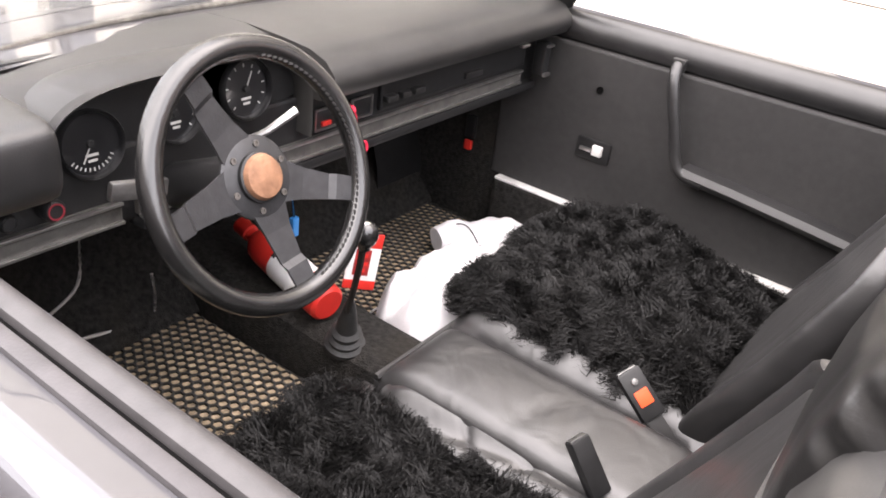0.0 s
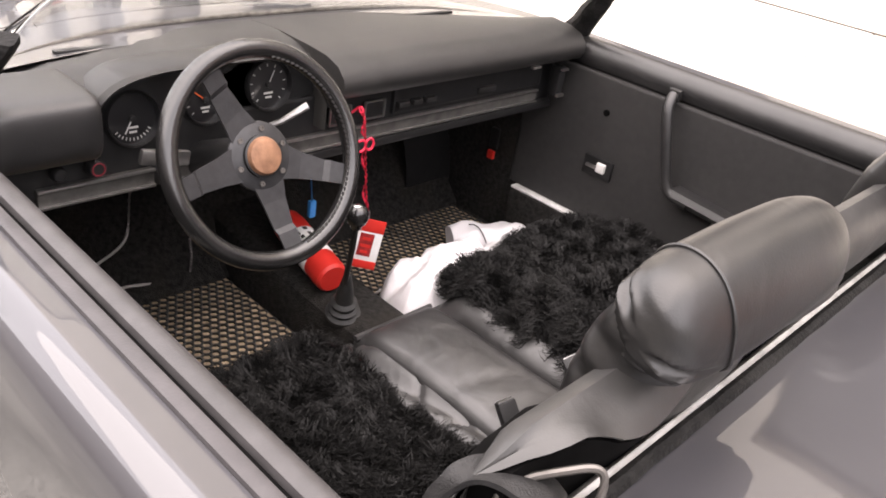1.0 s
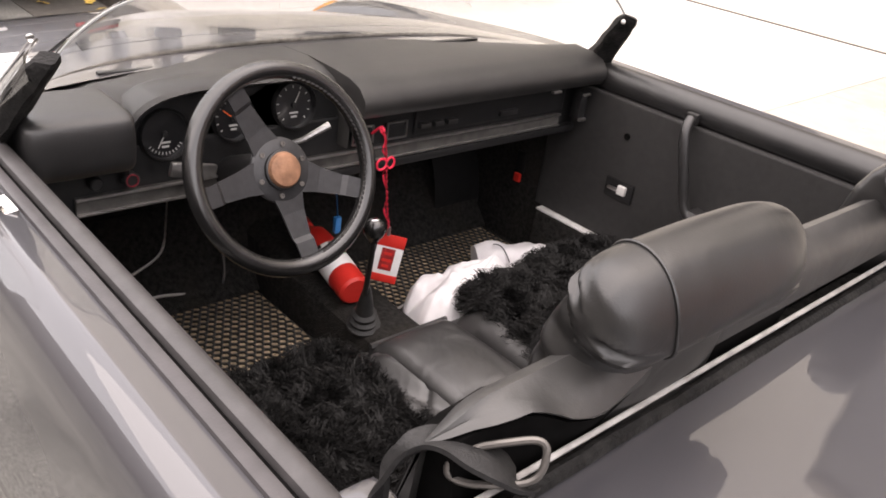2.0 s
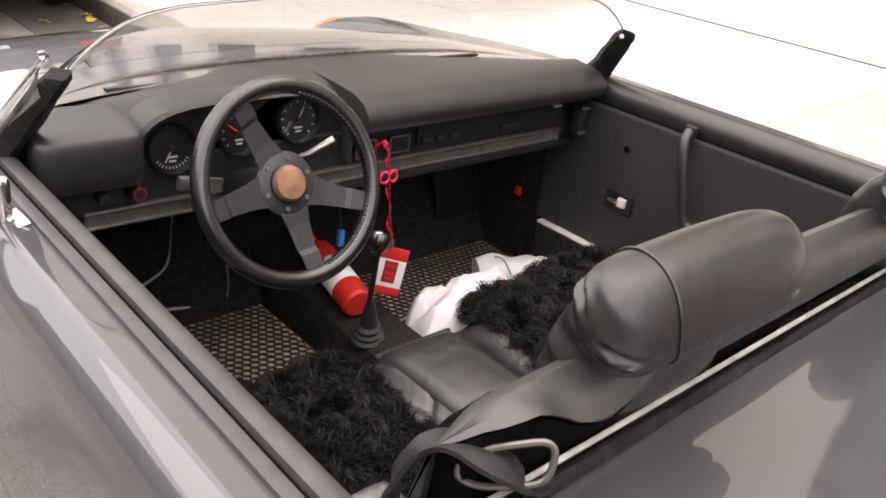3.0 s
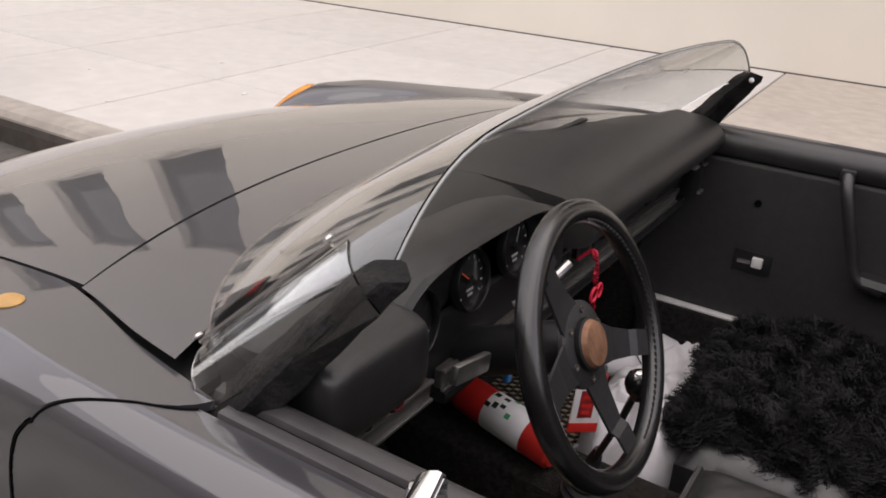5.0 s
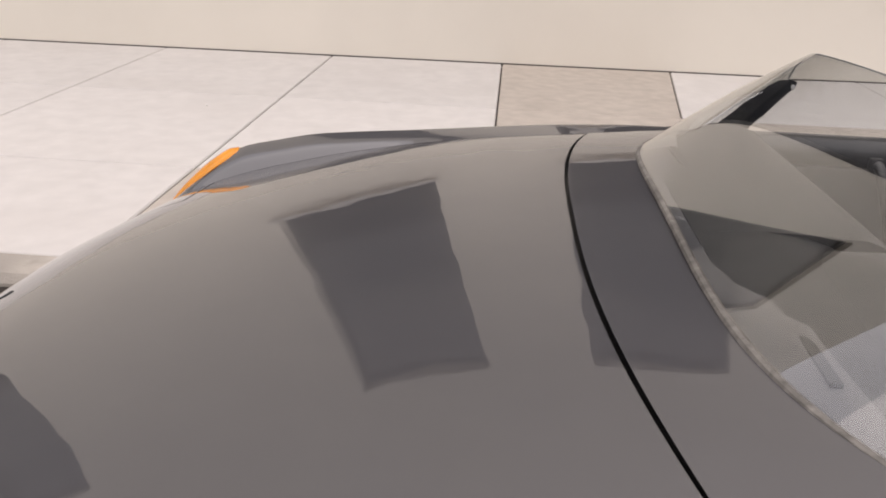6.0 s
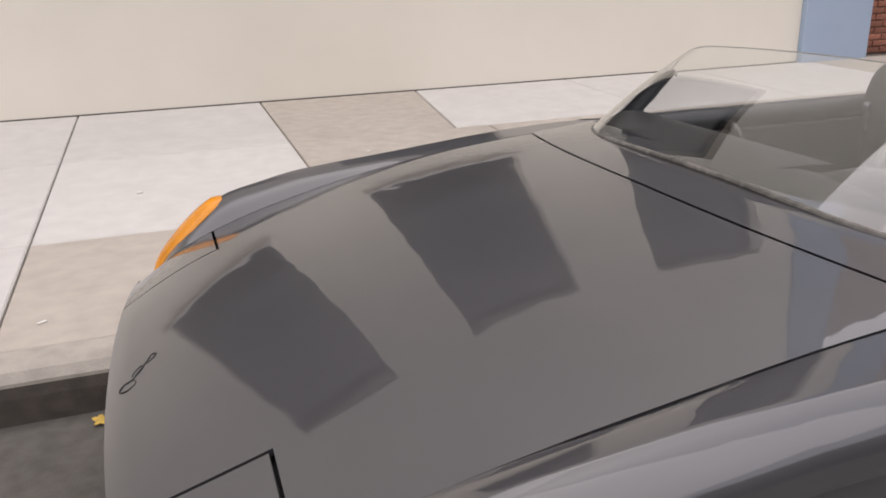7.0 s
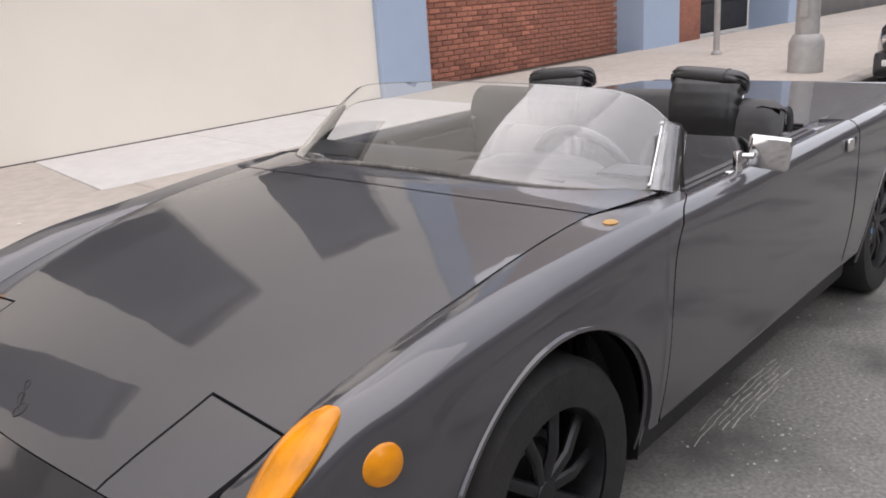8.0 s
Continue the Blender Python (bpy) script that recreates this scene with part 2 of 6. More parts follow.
def smooth_path(points, n=8):
    """Catmull-Rom through the points."""
    p = [Vector(q) for q in points]
    p = [2 * p[0] - p[1], *p, 2 * p[-1] - p[-2]]
    out = []
    for a, b, c, d in zip(p, p[1:], p[2:], p[3:]):
        for i in range(n):
            t = i / n
            out.append(0.5 * (2 * b + (c - a) * t + (2 * a - 5 * b + 4 * c - d) * t * t + (3 * b - a - 3 * c + d) * t ** 3))
    return out + [p[-2]]


def tube(points, radius, k=8, taper=None, flat=1.0, up=(0, 0, 1), loop=False):
    """A round or flattened rod along points."""
    p = [Vector(q) for q in points]
    secs, n, side = [], len(p), None
    for i, c in enumerate(p):
        d = (p[(i + 1) % n] - p[i - 1]) if loop else (p[min(i + 1, n - 1)] - p[max(i - 1, 0)])
        d.normalize()
        ref = Vector(up) if side is None else side.cross(d) * -1
        if abs(d.dot(Vector(up))) < 0.95:
            ref = Vector(up)
        side = d.cross(ref).normalized()
        top = side.cross(d).normalized()
        r = radius * (taper(i / max(1, n - 1)) if taper else 1.0)
        secs.append([c + side * math.cos(2 * math.pi * j / k) * r + top * math.sin(2 * math.pi * j / k) * r * flat for j in range(k)])
    if loop:
        secs.append(secs[0])
    bm = rings(secs, caps=not loop)
    if loop:
        bmesh.ops.remove_doubles(bm, verts=bm.verts, dist=1e-6)
    return bm


def lathe(profile, k=24, m=None):
    """Turns (r, z) points round z."""
    bm = rings([[(r * math.cos(2 * math.pi * j / k), r * math.sin(2 * math.pi * j / k), z) for j in range(k)] for r, z in profile], caps=False)
    bmesh.ops.remove_doubles(bm, verts=bm.verts, dist=1e-6)
    bmesh.ops.recalc_face_normals(bm, faces=bm.faces)
    if m is not None:
        bmesh.ops.transform(bm, matrix=m, verts=bm.verts)
    return bm


def sheet(f, us, vs, thick=0.0):
    """A surface f(u, v), thickened below."""
    bm = bmesh.new()
    g = [[bm.verts.new(f(u, v)) for v in vs] for u in us]
    for i in range(len(us) - 1):
        for j in range(len(vs) - 1):
            bm.faces.new((g[i][j], g[i + 1][j], g[i + 1][j + 1], g[i][j + 1]))
    bm.normal_update()
    if thick:
        bmesh.ops.solidify(bm, geom=bm.faces[:], thickness=thick)
    return bm


def thicken(bm, t):
    """Gives a skin an inner face, each corner moved in along its normal."""
    bm.normal_update()
    twin = {v: bm.verts.new(v.co - v.normal * t) for v in bm.verts[:]}
    rim = [e for e in bm.edges if len(e.link_faces) == 1]
    for f in bm.faces[:]:
        bm.faces.new([twin[v] for v in reversed(f.verts)])
    for e in rim:
        f = e.link_faces[0]
        a, b = e.verts
        k = list(f.verts)
        if k[(k.index(a) + 1) % len(k)] != b:
            a, b = b, a
        bm.faces.new((b, a, twin[a], twin[b]))
    return bm


def prism(outline, depth, m=None, bevel=0.0):
    """A flat outline in xy, thickened along z."""
    bm = bmesh.new()
    f = bm.faces.new([bm.verts.new((x, y, 0)) for x, y in outline])
    up = bmesh.ops.extrude_face_region(bm, geom=[f])["geom"]
    bmesh.ops.translate(bm, vec=(0, 0, depth), verts=[v for v in up if isinstance(v, bmesh.types.BMVert)])
    bmesh.ops.recalc_face_normals(bm, faces=bm.faces)
    if bevel:
        bmesh.ops.bevel(bm, geom=bm.edges[:], offset=bevel, segments=2, profile=0.6, affect="EDGES")
    if m is not None:
        bmesh.ops.transform(bm, matrix=m, verts=bm.verts)
    return bm


def span(a, b, n):
    return [a + (b - a) * i / (n - 1) for i in range(n)]


def curve_at(x, *knots):
    """A soft curve through (x, value) knots, x rising."""
    k = knots
    if x <= k[0][0]:
        return k[0][1]
    if x >= k[-1][0]:
        return k[-1][1]
    for i in range(len(k) - 1):
        if x <= k[i + 1][0]:
            (x0, a), (x1, b) = k[i], k[i + 1]
            s0 = (b - k[i - 1][1]) / (x1 - k[i - 1][0]) if i else (b - a) / (x1 - x0)
            s1 = (k[i + 2][1] - a) / (k[i + 2][0] - x0) if i + 2 < len(k) else (b - a) / (x1 - x0)
            t, h = (x - x0) / (x1 - x0), x1 - x0
            return a * (1 + 2 * t) * (1 - t) ** 2 + s0 * h * t * (1 - t) ** 2 + b * t * t * (3 - 2 * t) + s1 * h * t * t * (t - 1)


def frame_to(at, normal, up=(0, 0, 1)):
    """A pose whose z runs along normal and whose y is as near to up as can be."""
    z = Vector(normal).normalized()
    x = Vector(up).cross(z).normalized()
    y = z.cross(x)
    return Matrix.Translation(at) @ Matrix((x, y, z)).transposed().to_4x4()

# ---------- street ----------
KERB_Y, KERB_Z, WALL_Y, WALL_Z = -1.06, 0.18, -5.22, 0.295


def walk_z(y):
    return KERB_Z + (WALL_Z - KERB_Z) * (KERB_Y - y) / (KERB_Y - WALL_Y)


bm = sheet(lambda u, v: (u, v, 0.0 if v > KERB_Y - 0.2 else -0.3), [-400, -60, -20, -6, 6, 20, 60, 400], [-400, -60, -6, KERB_Y - 0.21, KERB_Y - 0.19, 0, 2, 8, 30, 400])
road = tagged(part("ground", bm, ASPHALT, smooth=False), "worn grey asphalt street with grit", "ground", kind="structure")
bm = sheet(lambda u, v: (u, v, 0.006 + 0.02 * max(0, -0.7 - v)), span(-30, 30, 31), [KERB_Y - 0.02, -0.9, -0.72, -0.55], 0.02)
tagged(part("gutter", bm, GUTTER, smooth=False), "dark stained concrete gutter beside the kerb", "gutter", kind="structure")

kerb_stone = []
for i in range(14):
    x0 = -26.3 + i * 4.0
    b = 0.03
    prof = [(KERB_Y, -0.1), (KERB_Y + 0.012, 0.10), (KERB_Y + 0.005, KERB_Z - 0.035), (KERB_Y - 0.02, KERB_Z - 0.008), (KERB_Y - 0.05, KERB_Z),
            (KERB_Y - 0.15, KERB_Z + 0.004), (KERB_Y - 0.15, -0.1)]
    bm = rings([[(x, y, z) for y, z in prof] for x in (x0 + 0.004, x0 + 3.996)])
    kerb_stone.append(bm)
kerb = thing("kerb", "worn concrete kerb with a dark brown face", "kerb", kind="structure")
for i, bm in enumerate(kerb_stone):
    part("kerb_stone", bm, KERB, kerb, smooth=False)
    x0 = -26.3 + i * 4.0
    # darker brown skin over each stone's upright face
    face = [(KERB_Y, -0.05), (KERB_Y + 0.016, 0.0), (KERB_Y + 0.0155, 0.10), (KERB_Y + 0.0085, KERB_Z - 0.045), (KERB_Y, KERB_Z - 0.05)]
    part("kerb_face", rings([[(x, y, z) for y, z in face] for x in (x0 + 0.004, x0 + 3.996)]), KERB_FACE, kerb, "dark brown kerb face", smooth=False)

# cream building and its neighbours
HEIGHT = 8.6


def wall_with_holes(name, x0, x1, z0, z1, y, holes, mat, label, depth=0.3):
    """A wall along x with real openings (x0, x1, z0, z1)."""
    xs = sorted({x0, x1, *[h[0] for h in holes], *[h[1] for h in holes]})
    zs = sorted({z0, z1, *[h[2] for h in holes], *[h[3] for h in holes]})
    bm = bmesh.new()
    grid = {}

    def v(i, k, back):
        key = (i, k, back)
        if key not in grid:
            grid[key] = bm.verts.new((xs[i], y - depth * back, zs[k]))
        return grid[key]

    def solid(i, k):
        if not (0 <= i < len(xs) - 1 and 0 <= k < len(zs) - 1):
            return False
        cx, cz = (xs[i] + xs[i + 1]) / 2, (zs[k] + zs[k + 1]) / 2
        return not any(h[0] < cx < h[1] and h[2] < cz < h[3] for h in holes)

    for i in range(len(xs) - 1):
        for k in range(len(zs) - 1):
            if not solid(i, k):
                continue
            bm.faces.new((v(i, k, 0), v(i + 1, k, 0), v(i + 1, k + 1, 0), v(i, k + 1, 0)))
            bm.faces.new((v(i, k, 1), v(i, k + 1, 1), v(i + 1, k + 1, 1), v(i + 1, k, 1)))
            for di, dk, a, b in ((-1, 0, (i, k), (i, k + 1)), (1, 0, (i + 1, k), (i + 1, k + 1)), (0, -1, (i, k), (i + 1, k)), (0, 1, (i, k + 1), (i + 1, k + 1))):
                if not solid(i + di, k + dk):
                    bm.faces.new((v(*a, 0), v(*b, 0), v(*b, 1), v(*a, 1)))
    bmesh.ops.recalc_face_normals(bm, faces=bm.faces)
    return tagged(part(name, bm, mat, smooth=False), label, "wall", kind="structure")


def window(x0, x1, z0, z1, y, index):
    w = thing(f"window_{index}", "dark sash window in the cream wall", "window", ((x0 + x1) / 2, y, z0), kind="structure")
    cx, cz, sx, sz = 0, (z1 - z0) / 2, x1 - x0, z1 - z0
    for nm, px, pz, wx, wz in (("window_frame", -sx / 2 + 0.03, cz, 0.06, sz), ("window_frame", sx / 2 - 0.03, cz, 0.06, sz),
                               ("window_frame", 0, 0.03, sz * 0 + sx - 0.12, 0.06), ("window_frame", 0, sz - 0.03, sx - 0.12, 0.06)):
        part(nm, box(px, -0.20, pz, wx, 0.06, wz, 0.006), FRAME_DARK, w, smooth=False)
    part("window_sill", box(0, 0.02, -0.03, sx + 0.1, 0.16, 0.055, 0.008), FRAME, w, smooth=False)
    part("pane", box(0, -0.21, cz, sx - 0.12, 0.012, sz - 0.12), PANE, w, smooth=False)
    return w


FRAME_DARK = material("dark_window_frame", (0.10, 0.10, 0.10), 0.5)
HOLES = [(-5.02 + 2.78 * i, -3.42 + 2.78 * i, 1.83, 5.17) for i in (0, 1, 2, 4, 5, 6, 7, 8, 9)]
wall_with_holes("wall_cream", -5.52, 24.0, -0.1, HEIGHT, WALL_Y, HOLES, STUCCO, "smooth cream stucco building wall")
for i, h in enumerate(HOLES):
    window(*h, WALL_Y, i + 1)
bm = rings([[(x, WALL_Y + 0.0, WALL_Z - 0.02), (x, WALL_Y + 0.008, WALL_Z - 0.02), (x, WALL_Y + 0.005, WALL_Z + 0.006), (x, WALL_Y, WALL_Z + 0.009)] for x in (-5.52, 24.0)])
tagged(part("wall_base_joint", bm, KERB_FACE, smooth=False), "dark joint where wall meets pavement", "trim", kind="structure")

# ---------- the grey roadster ----------
car = thing("roadster", "grey open two-seat roadster with a cut-down windscreen", "car", (0, 0, 0))
AXLE_X, REAR_X, AXLE_Z, ARCH = -0.20, -2.65, 0.30, 0.375
SEAM = 0.0035


def crown(x):
    """Height of the wing's crest."""
    return curve_at(x, (-3.45, 0.72), (-3.2, 0.775), (-2.6, 0.820), (-1.85, 0.829), (-0.85, 0.829), (-0.515, 0.825), (-0.2, 0.803), (0.1, 0.776),
                    (0.22, 0.753), (0.32, 0.727), (0.40, 0.672), (0.49, 0.575), (0.56, 0.46), (0.60, 0.36))


def bonnet(x, y):
    """Height of the crowned bonnet and scuttle."""
    mid = curve_at(x, (-0.86, 0.871), (-0.70, 0.8665), (-0.515, 0.8585), (-0.25, 0.8329), (0.0, 0.7915), (0.2, 0.7455), (0.36, 0.6976), (0.45, 0.6637),
                   (0.53, 0.6252), (0.58, 0.5929), (0.63, 0.52), (0.655, 0.44), (0.66, 0.36))
    fall = curve_at(x, (-0.55, 0.0183), (-0.2, 0.0339), (0.1, 0.0427), (0.35, 0.047), (0.55, 0.0491))
    droop = curve_at(x, (-0.55, 0.0136), (-0.2, 0.0), (0.1, -0.0081), (0.35, -0.0084), (0.55, 0.0157))
    r = y / 0.67
    return mid - fall * r * r - droop * r ** 4


def width(x):
    """How far the body side stands out, as a share."""
    return curve_at(x, (-3.45, 0.75), (-3.2, 0.9), (-2.6, 1.0), (0.05, 1.0), (0.25, 0.93), (0.40, 0.72), (0.49, 0.50), (0.56, 0.25), (0.60, 0.12))


def arch(x):
    """Lower edge of the body side."""
    low = 0.285 if -2.7 < x < -0.3 else 0.20
    for c in (AXLE_X, REAR_X):
        d = abs(x - c)
        if d < ARCH:
            low = max(low, AXLE_Z + math.sqrt(ARCH * ARCH - d * d))
    return low


def wing_section(x, inner, side, n_side=9):
    c, k, e = crown(x), width(x), bonnet(min(x, 0.60), inner * side) if x > -0.86 else 0.83
    low = min(arch(x), c - 0.13)
    far = curve_at(x, (-3.2, 0.745), (-2.4, 0.796), (-0.75, 0.796), (-0.45, 0.772), (-0.1, 0.742))
    side_y = curve_at(x, (-0.65, 0.8425), (-0.42, 0.836), (-0.20, 0.826))
    full = curve_at(x, (-0.65, 0.04), (-0.20, 0.9))
    crest = inner + max(0.010, (far - inner) * max(k, 0.4))
    out = side_y - 0.001 - far
    pts = [(inner, min(e, c + 0.01 - 0.012 * min(1.0, max(0.0, (-0.48 - x) / 0.22)))), (inner + 0.35 * (crest - inner), 0.4 * e + 0.6 * c), (crest, c)]
    for n, (share, drop) in enumerate(((0.17, 0.0012), (0.37, 0.0055), (0.56, 0.0120), (0.74, 0.0205), (0.87, 0.0315), (0.96, 0.0470), (1.0, 0.0720))):
        pts.append((max(crest + 0.008 + 0.001 * n, inner + (far + out * share - inner) * k), c - drop))
    y0, z0 = pts[-1]
    for i in range(1, n_side):
        t = i / (n_side - 1)
        z = z0 + (low - z0) * t
        bulge = side_y - 0.35 * max(0, 0.60 - z) ** 2 - full * max(0, z - 0.62) ** 2
        pts.append((inner + (bulge - inner) * k, z))
    return pts


def wing(x0, x1, inner, side, n):
    """One wing skin from x0 to x1."""
    xs = span(x0, x1, n)
    for c in (AXLE_X, REAR_X):
        xs += [c - ARCH * math.cos(a) for a in span(0.0, math.pi, 37)]
    xs = sorted(x for x in set(xs) if x0 <= x <= x1)
    secs = []
    for x in xs:
        s = wing_section(x, inner(x), side)
        s = smooth_path([(0, y, z) for y, z in s], 3)
        secs.append([(x, side * p[1], p[2]) for p in s])
    bm = rings(secs, closed=False)
    bm.normal_update()
    if sum(f.normal.z for f in bm.faces) < 0:
        bmesh.ops.reverse_faces(bm, faces=bm.faces)
    return thicken(bm, 0.010)


def wing_inner(x):
    return curve_at(x, (-0.86, 0.748), (-0.70, 0.722), (-0.575, 0.690), (-0.50, 0.677), (-0.1, 0.672), (0.25, 0.652), (0.42, 0.640), (0.60, 0.585))


def door_front(y, z):
    """Where the door's front edge lies: it runs out along the shoulder, then down."""
    if z > 0.79:
        return curve_at(abs(y), (0.735, -0.850), (0.772, -0.830), (0.798, -0.785), (0.820, -0.728), (0.838, -0.690))
    return curve_at(z, (0.20, -0.632), (0.55, -0.632), (0.70, -0.643), (0.76, -0.662), (0.79, -0.686))


for s in (1, -1):
    bm = wing(-0.845, 0.552, wing_inner, s, 50)
    for v in bm.verts:
        if v.co.x < -0.60:
            v.co.x = -0.60 - (-0.60 - v.co.x) / 0.245 * (-0.60 - door_front(v.co.y, v.co.z) - 0.004)
    part("front_wing", bm, PAINT, car)

# bonnet with a cut-out for each headlamp lid
LID = (0.352, 0.588, 0.462, 0.672)
ys = sorted({*span(-0.60, 0.60, 33), *span(0.61, 0.672, 10), *span(-0.672, -0.61, 10), -LID[2] + SEAM, LID[2] - SEAM})
xs = sorted({*span(-0.515, 0.588, 55), LID[0] - SEAM})


def grid_skin(xs, ys, f, keep=lambda x, y: True, thick=0.012):
    bm = bmesh.new()
    g = {}

    def v(i, j):
        if (i, j) not in g:
            g[i, j] = bm.verts.new((xs[i], ys[j], f(xs[i], ys[j])))
        return g[i, j]

    for i in range(len(xs) - 1):
        for j in range(len(ys) - 1):
            if keep((xs[i] + xs[i + 1]) / 2, (ys[j] + ys[j + 1]) / 2):
                bm.faces.new((v(i, j), v(i + 1, j), v(i + 1, j + 1), v(i, j + 1)))
    return thicken(bm, thick)


def rear_edge(y):
    """The bonnet's curved rear seam."""
    return -0.4625 - 0.080 * (abs(y) / 0.67) ** 2.6


def front_edge(y):
    return 0.588 - 0.05 * (y / 0.67) ** 2


def fit_front(bm, x0, x1):
    """Draws the panel to the wings' edges and to the curved front edge."""
    for v in bm.verts:
        x, y = v.co.x, v.co.y
        ny = y * (wing_inner(x) - 0.005) / 0.672
        nx = x if x < x0 else x0 + (x - x0) / (x1 - x0) * (front_edge(ny) - x0)
        if x < -0.2:
            nx = -0.2 + (x + 0.2) / -0.315 * (rear_edge(ny) + 0.2)
        v.co = (nx, ny, v.co.z + bonnet(nx, ny) - bonnet(x, y))


bm = grid_skin(xs, ys, bonnet, lambda x, y: not (x > LID[0] - SEAM and abs(y) > LID[2] - SEAM))
fit_front(bm, 0.352, 0.588)
part("bonnet", bm, PAINT, car)
for s in (1, -1):
    bm = grid_skin(span(LID[0] + SEAM, 0.588, 14), sorted(s * y for y in [*span(LID[2] + SEAM, 0.58, 7), *span(0.59, LID[3], 14)]), bonnet)
    fit_front(bm, 0.352, 0.588)
    part("headlamp_lid", bm, PAINT, car)
# nose panel below the bonnet's edge
bm = sheet(lambda u, v: (front_edge(v) + 0.001 + u * (0.09 - 0.10 * (v / 0.67) ** 2) - 0.03 * u * u, v, bonnet(front_edge(v), v) - 0.003 - 0.30 * u ** 0.8),
           [0, 0.05, 0.12, 0.25, 0.4, 0.6, 0.8, 1.0], span(-0.66, 0.66, 25))
bmesh.ops.recalc_face_normals(bm, faces=bm.faces)
part("nose_panel", bm, PAINT, car)
# dark tray under the seams
def seam_liner():
    bm = grid_skin(span(-0.80, 0.53, 24), span(-0.70, 0.70, 16), lambda x, y: bonnet(x, y) - 0.022)
    for v in bm.verts:
        v.co.y *= (wing_inner(v.co.x) + 0.012) / 0.70
    return bm


part("seam_liner", seam_liner(), DARK, car)
part("under_tray", box(-1.5, 0, 0.19, 3.9, 1.40, 0.02), DARK, car, smooth=False)

# scuttle between bonnet and screen
def scuttle_at(u, v):
    x = rear_edge(0.67 * v) - 0.007 + u * (-0.700 - 0.06 * abs(v) ** 3.6 - rear_edge(0.67 * v))
    return (x, v * (wing_inner(x) - 0.004), bonnet(x, v * 0.67))


ys = span(-1, 1, 31)
bm = sheet(scuttle_at, span(0, 1, 12), ys, 0.0)
bmesh.ops.reverse_faces(bm, faces=bm.faces)
bm.normal_update()
if sum(f.normal.z for f in bm.faces) < 0:
    bmesh.ops.reverse_faces(bm, faces=bm.faces)
part("scuttle", bm, PAINT, car)

# doors: skin, padded top roll, inner panel
DOOR0, DOOR1, DOOR_END = -0.852, -1.815, -2.03

# section of the door's outer skin from the window slot down
DOOR_SIDE = ((0.7635, 0.800), (0.7632, 0.8225), (0.7640, 0.8242), (0.778, 0.8268), (0.792, 0.8292), (0.7985, 0.8294), (0.806, 0.8276), (0.8145, 0.8232), (0.823, 0.8166), (0.831, 0.8076), (0.8365, 0.7965),
             (0.8405, 0.782), (0.8425, 0.757), (0.843, 0.72), (0.843, 0.66), (0.8425, 0.60), (0.839, 0.5), (0.8285, 0.40), (0.815, 0.32), (0.808, 0.288), (0.75, 0.275))


def door_skin(s, x0, x1):
    secs = []
    for x in span(x0, x1, 20):
        pts = smooth_path([(0, y, z) for y, z in DOOR_SIDE], 3)
        t = (x - x0) / (x1 - x0)
        secs.append([(door_front(p[1], p[2]) * (1 - t) + x1 * t, s * p[1], p[2]) for p in pts])
    bm = rings(secs, closed=False)
    bm.normal_update()
    if sum(f.normal.y * s for f in bm.faces) < 0:
        bmesh.ops.reverse_faces(bm, faces=bm.faces)
    return bm


def door_roll(s):
    secs = []
    for x in span(DOOR0 + 0.02, DOOR1, 24):
        pts = [(0.731, 0.80), (0.732, 0.826), (0.724, 0.838), (0.708, 0.842), (0.690, 0.838), (0.675, 0.825), (0.667, 0.806), (0.665, 0.785), (0.672, 0.770), (0.70, 0.765), (0.73, 0.775)]
        secs.append([(x, s * (0.7415 - (0.733 - y) * (0.88 if s < 0 else 0.62)), (0.842 - (0.842 - z) * 0.84) if s < 0 else (0.8335 - (0.842 - z) * 0.9)) for y, z in pts])
    return rings(secs)


for s in (1, -1):
    d = part("door", door_skin(s, DOOR0, DOOR_END), PAINT, car)
    part("deck_side", box((DOOR1 + DOOR_END) / 2 - 0.004, s * 0.7325, 0.789, DOOR1 - DOOR_END, 0.060, 0.07, 0.004), PAINT, car)
    part("rocker", box(-1.43, s * 0.730, 0.235, 1.68, 0.06, 0.13, 0.02), DARK, car, "dull black rocker under the door")
    edge = [(door_front(p[1], p[2]) - 0.0005, s * p[1], p[2]) for p in smooth_path([(0, y, z) for y, z in DOOR_SIDE[2:-1]], 4)]
    # black bead laid on the skin imitates the shade in the door gap
    part("door_gap_shade", tube(edge, 0.0017, 6), VOID, d, "thin black bead for the shade in the door's front gap")
    part("top_roll", door_roll(s), VINYL if s < 0 else DUSTY, d, "padded black vinyl roll")
    part("window_slot", box((DOOR0 + DOOR1) / 2, s * 0.7425, 0.815, 0.95, 0.005, 0.02), VOID, d, smooth=False)
    part("slot_strip", box((DOOR0 + DOOR1) / 2, s * 0.7538, 0.8205, 0.95, 0.0175, 0.02, 0.004), STRIP, d, "dull grey sealing strip")
    part("inner_panel", box((DOOR0 + DOOR1) / 2 + 0.03, 0.708 if s > 0 else -0.688, 0.591, 1.02, 0.025, 0.373, 0.006), PANEL, d, smooth=False)
    part("sill_panel", box(-1.33, s * 0.706, 0.33, 1.02, 0.118, 0.135, 0.01), CARPET, car, smooth=False)
    part("sill_plate", box(-1.23, s * 0.678, 0.401, 0.82, 0.046, 0.006, 0.002), SILL, car, "bare metal sill plate", smooth=False)
    part("latch_pillar", box(-1.783, s * 0.695, 0.775, 0.085, 0.060, 0.100, 0.018, 3), PAINT, car)
    # rear wing behind the door
    part("rear_wing", wing(-3.40, DOOR_END - 0.006, lambda x: 0.70, s, 30), PAINT, car)

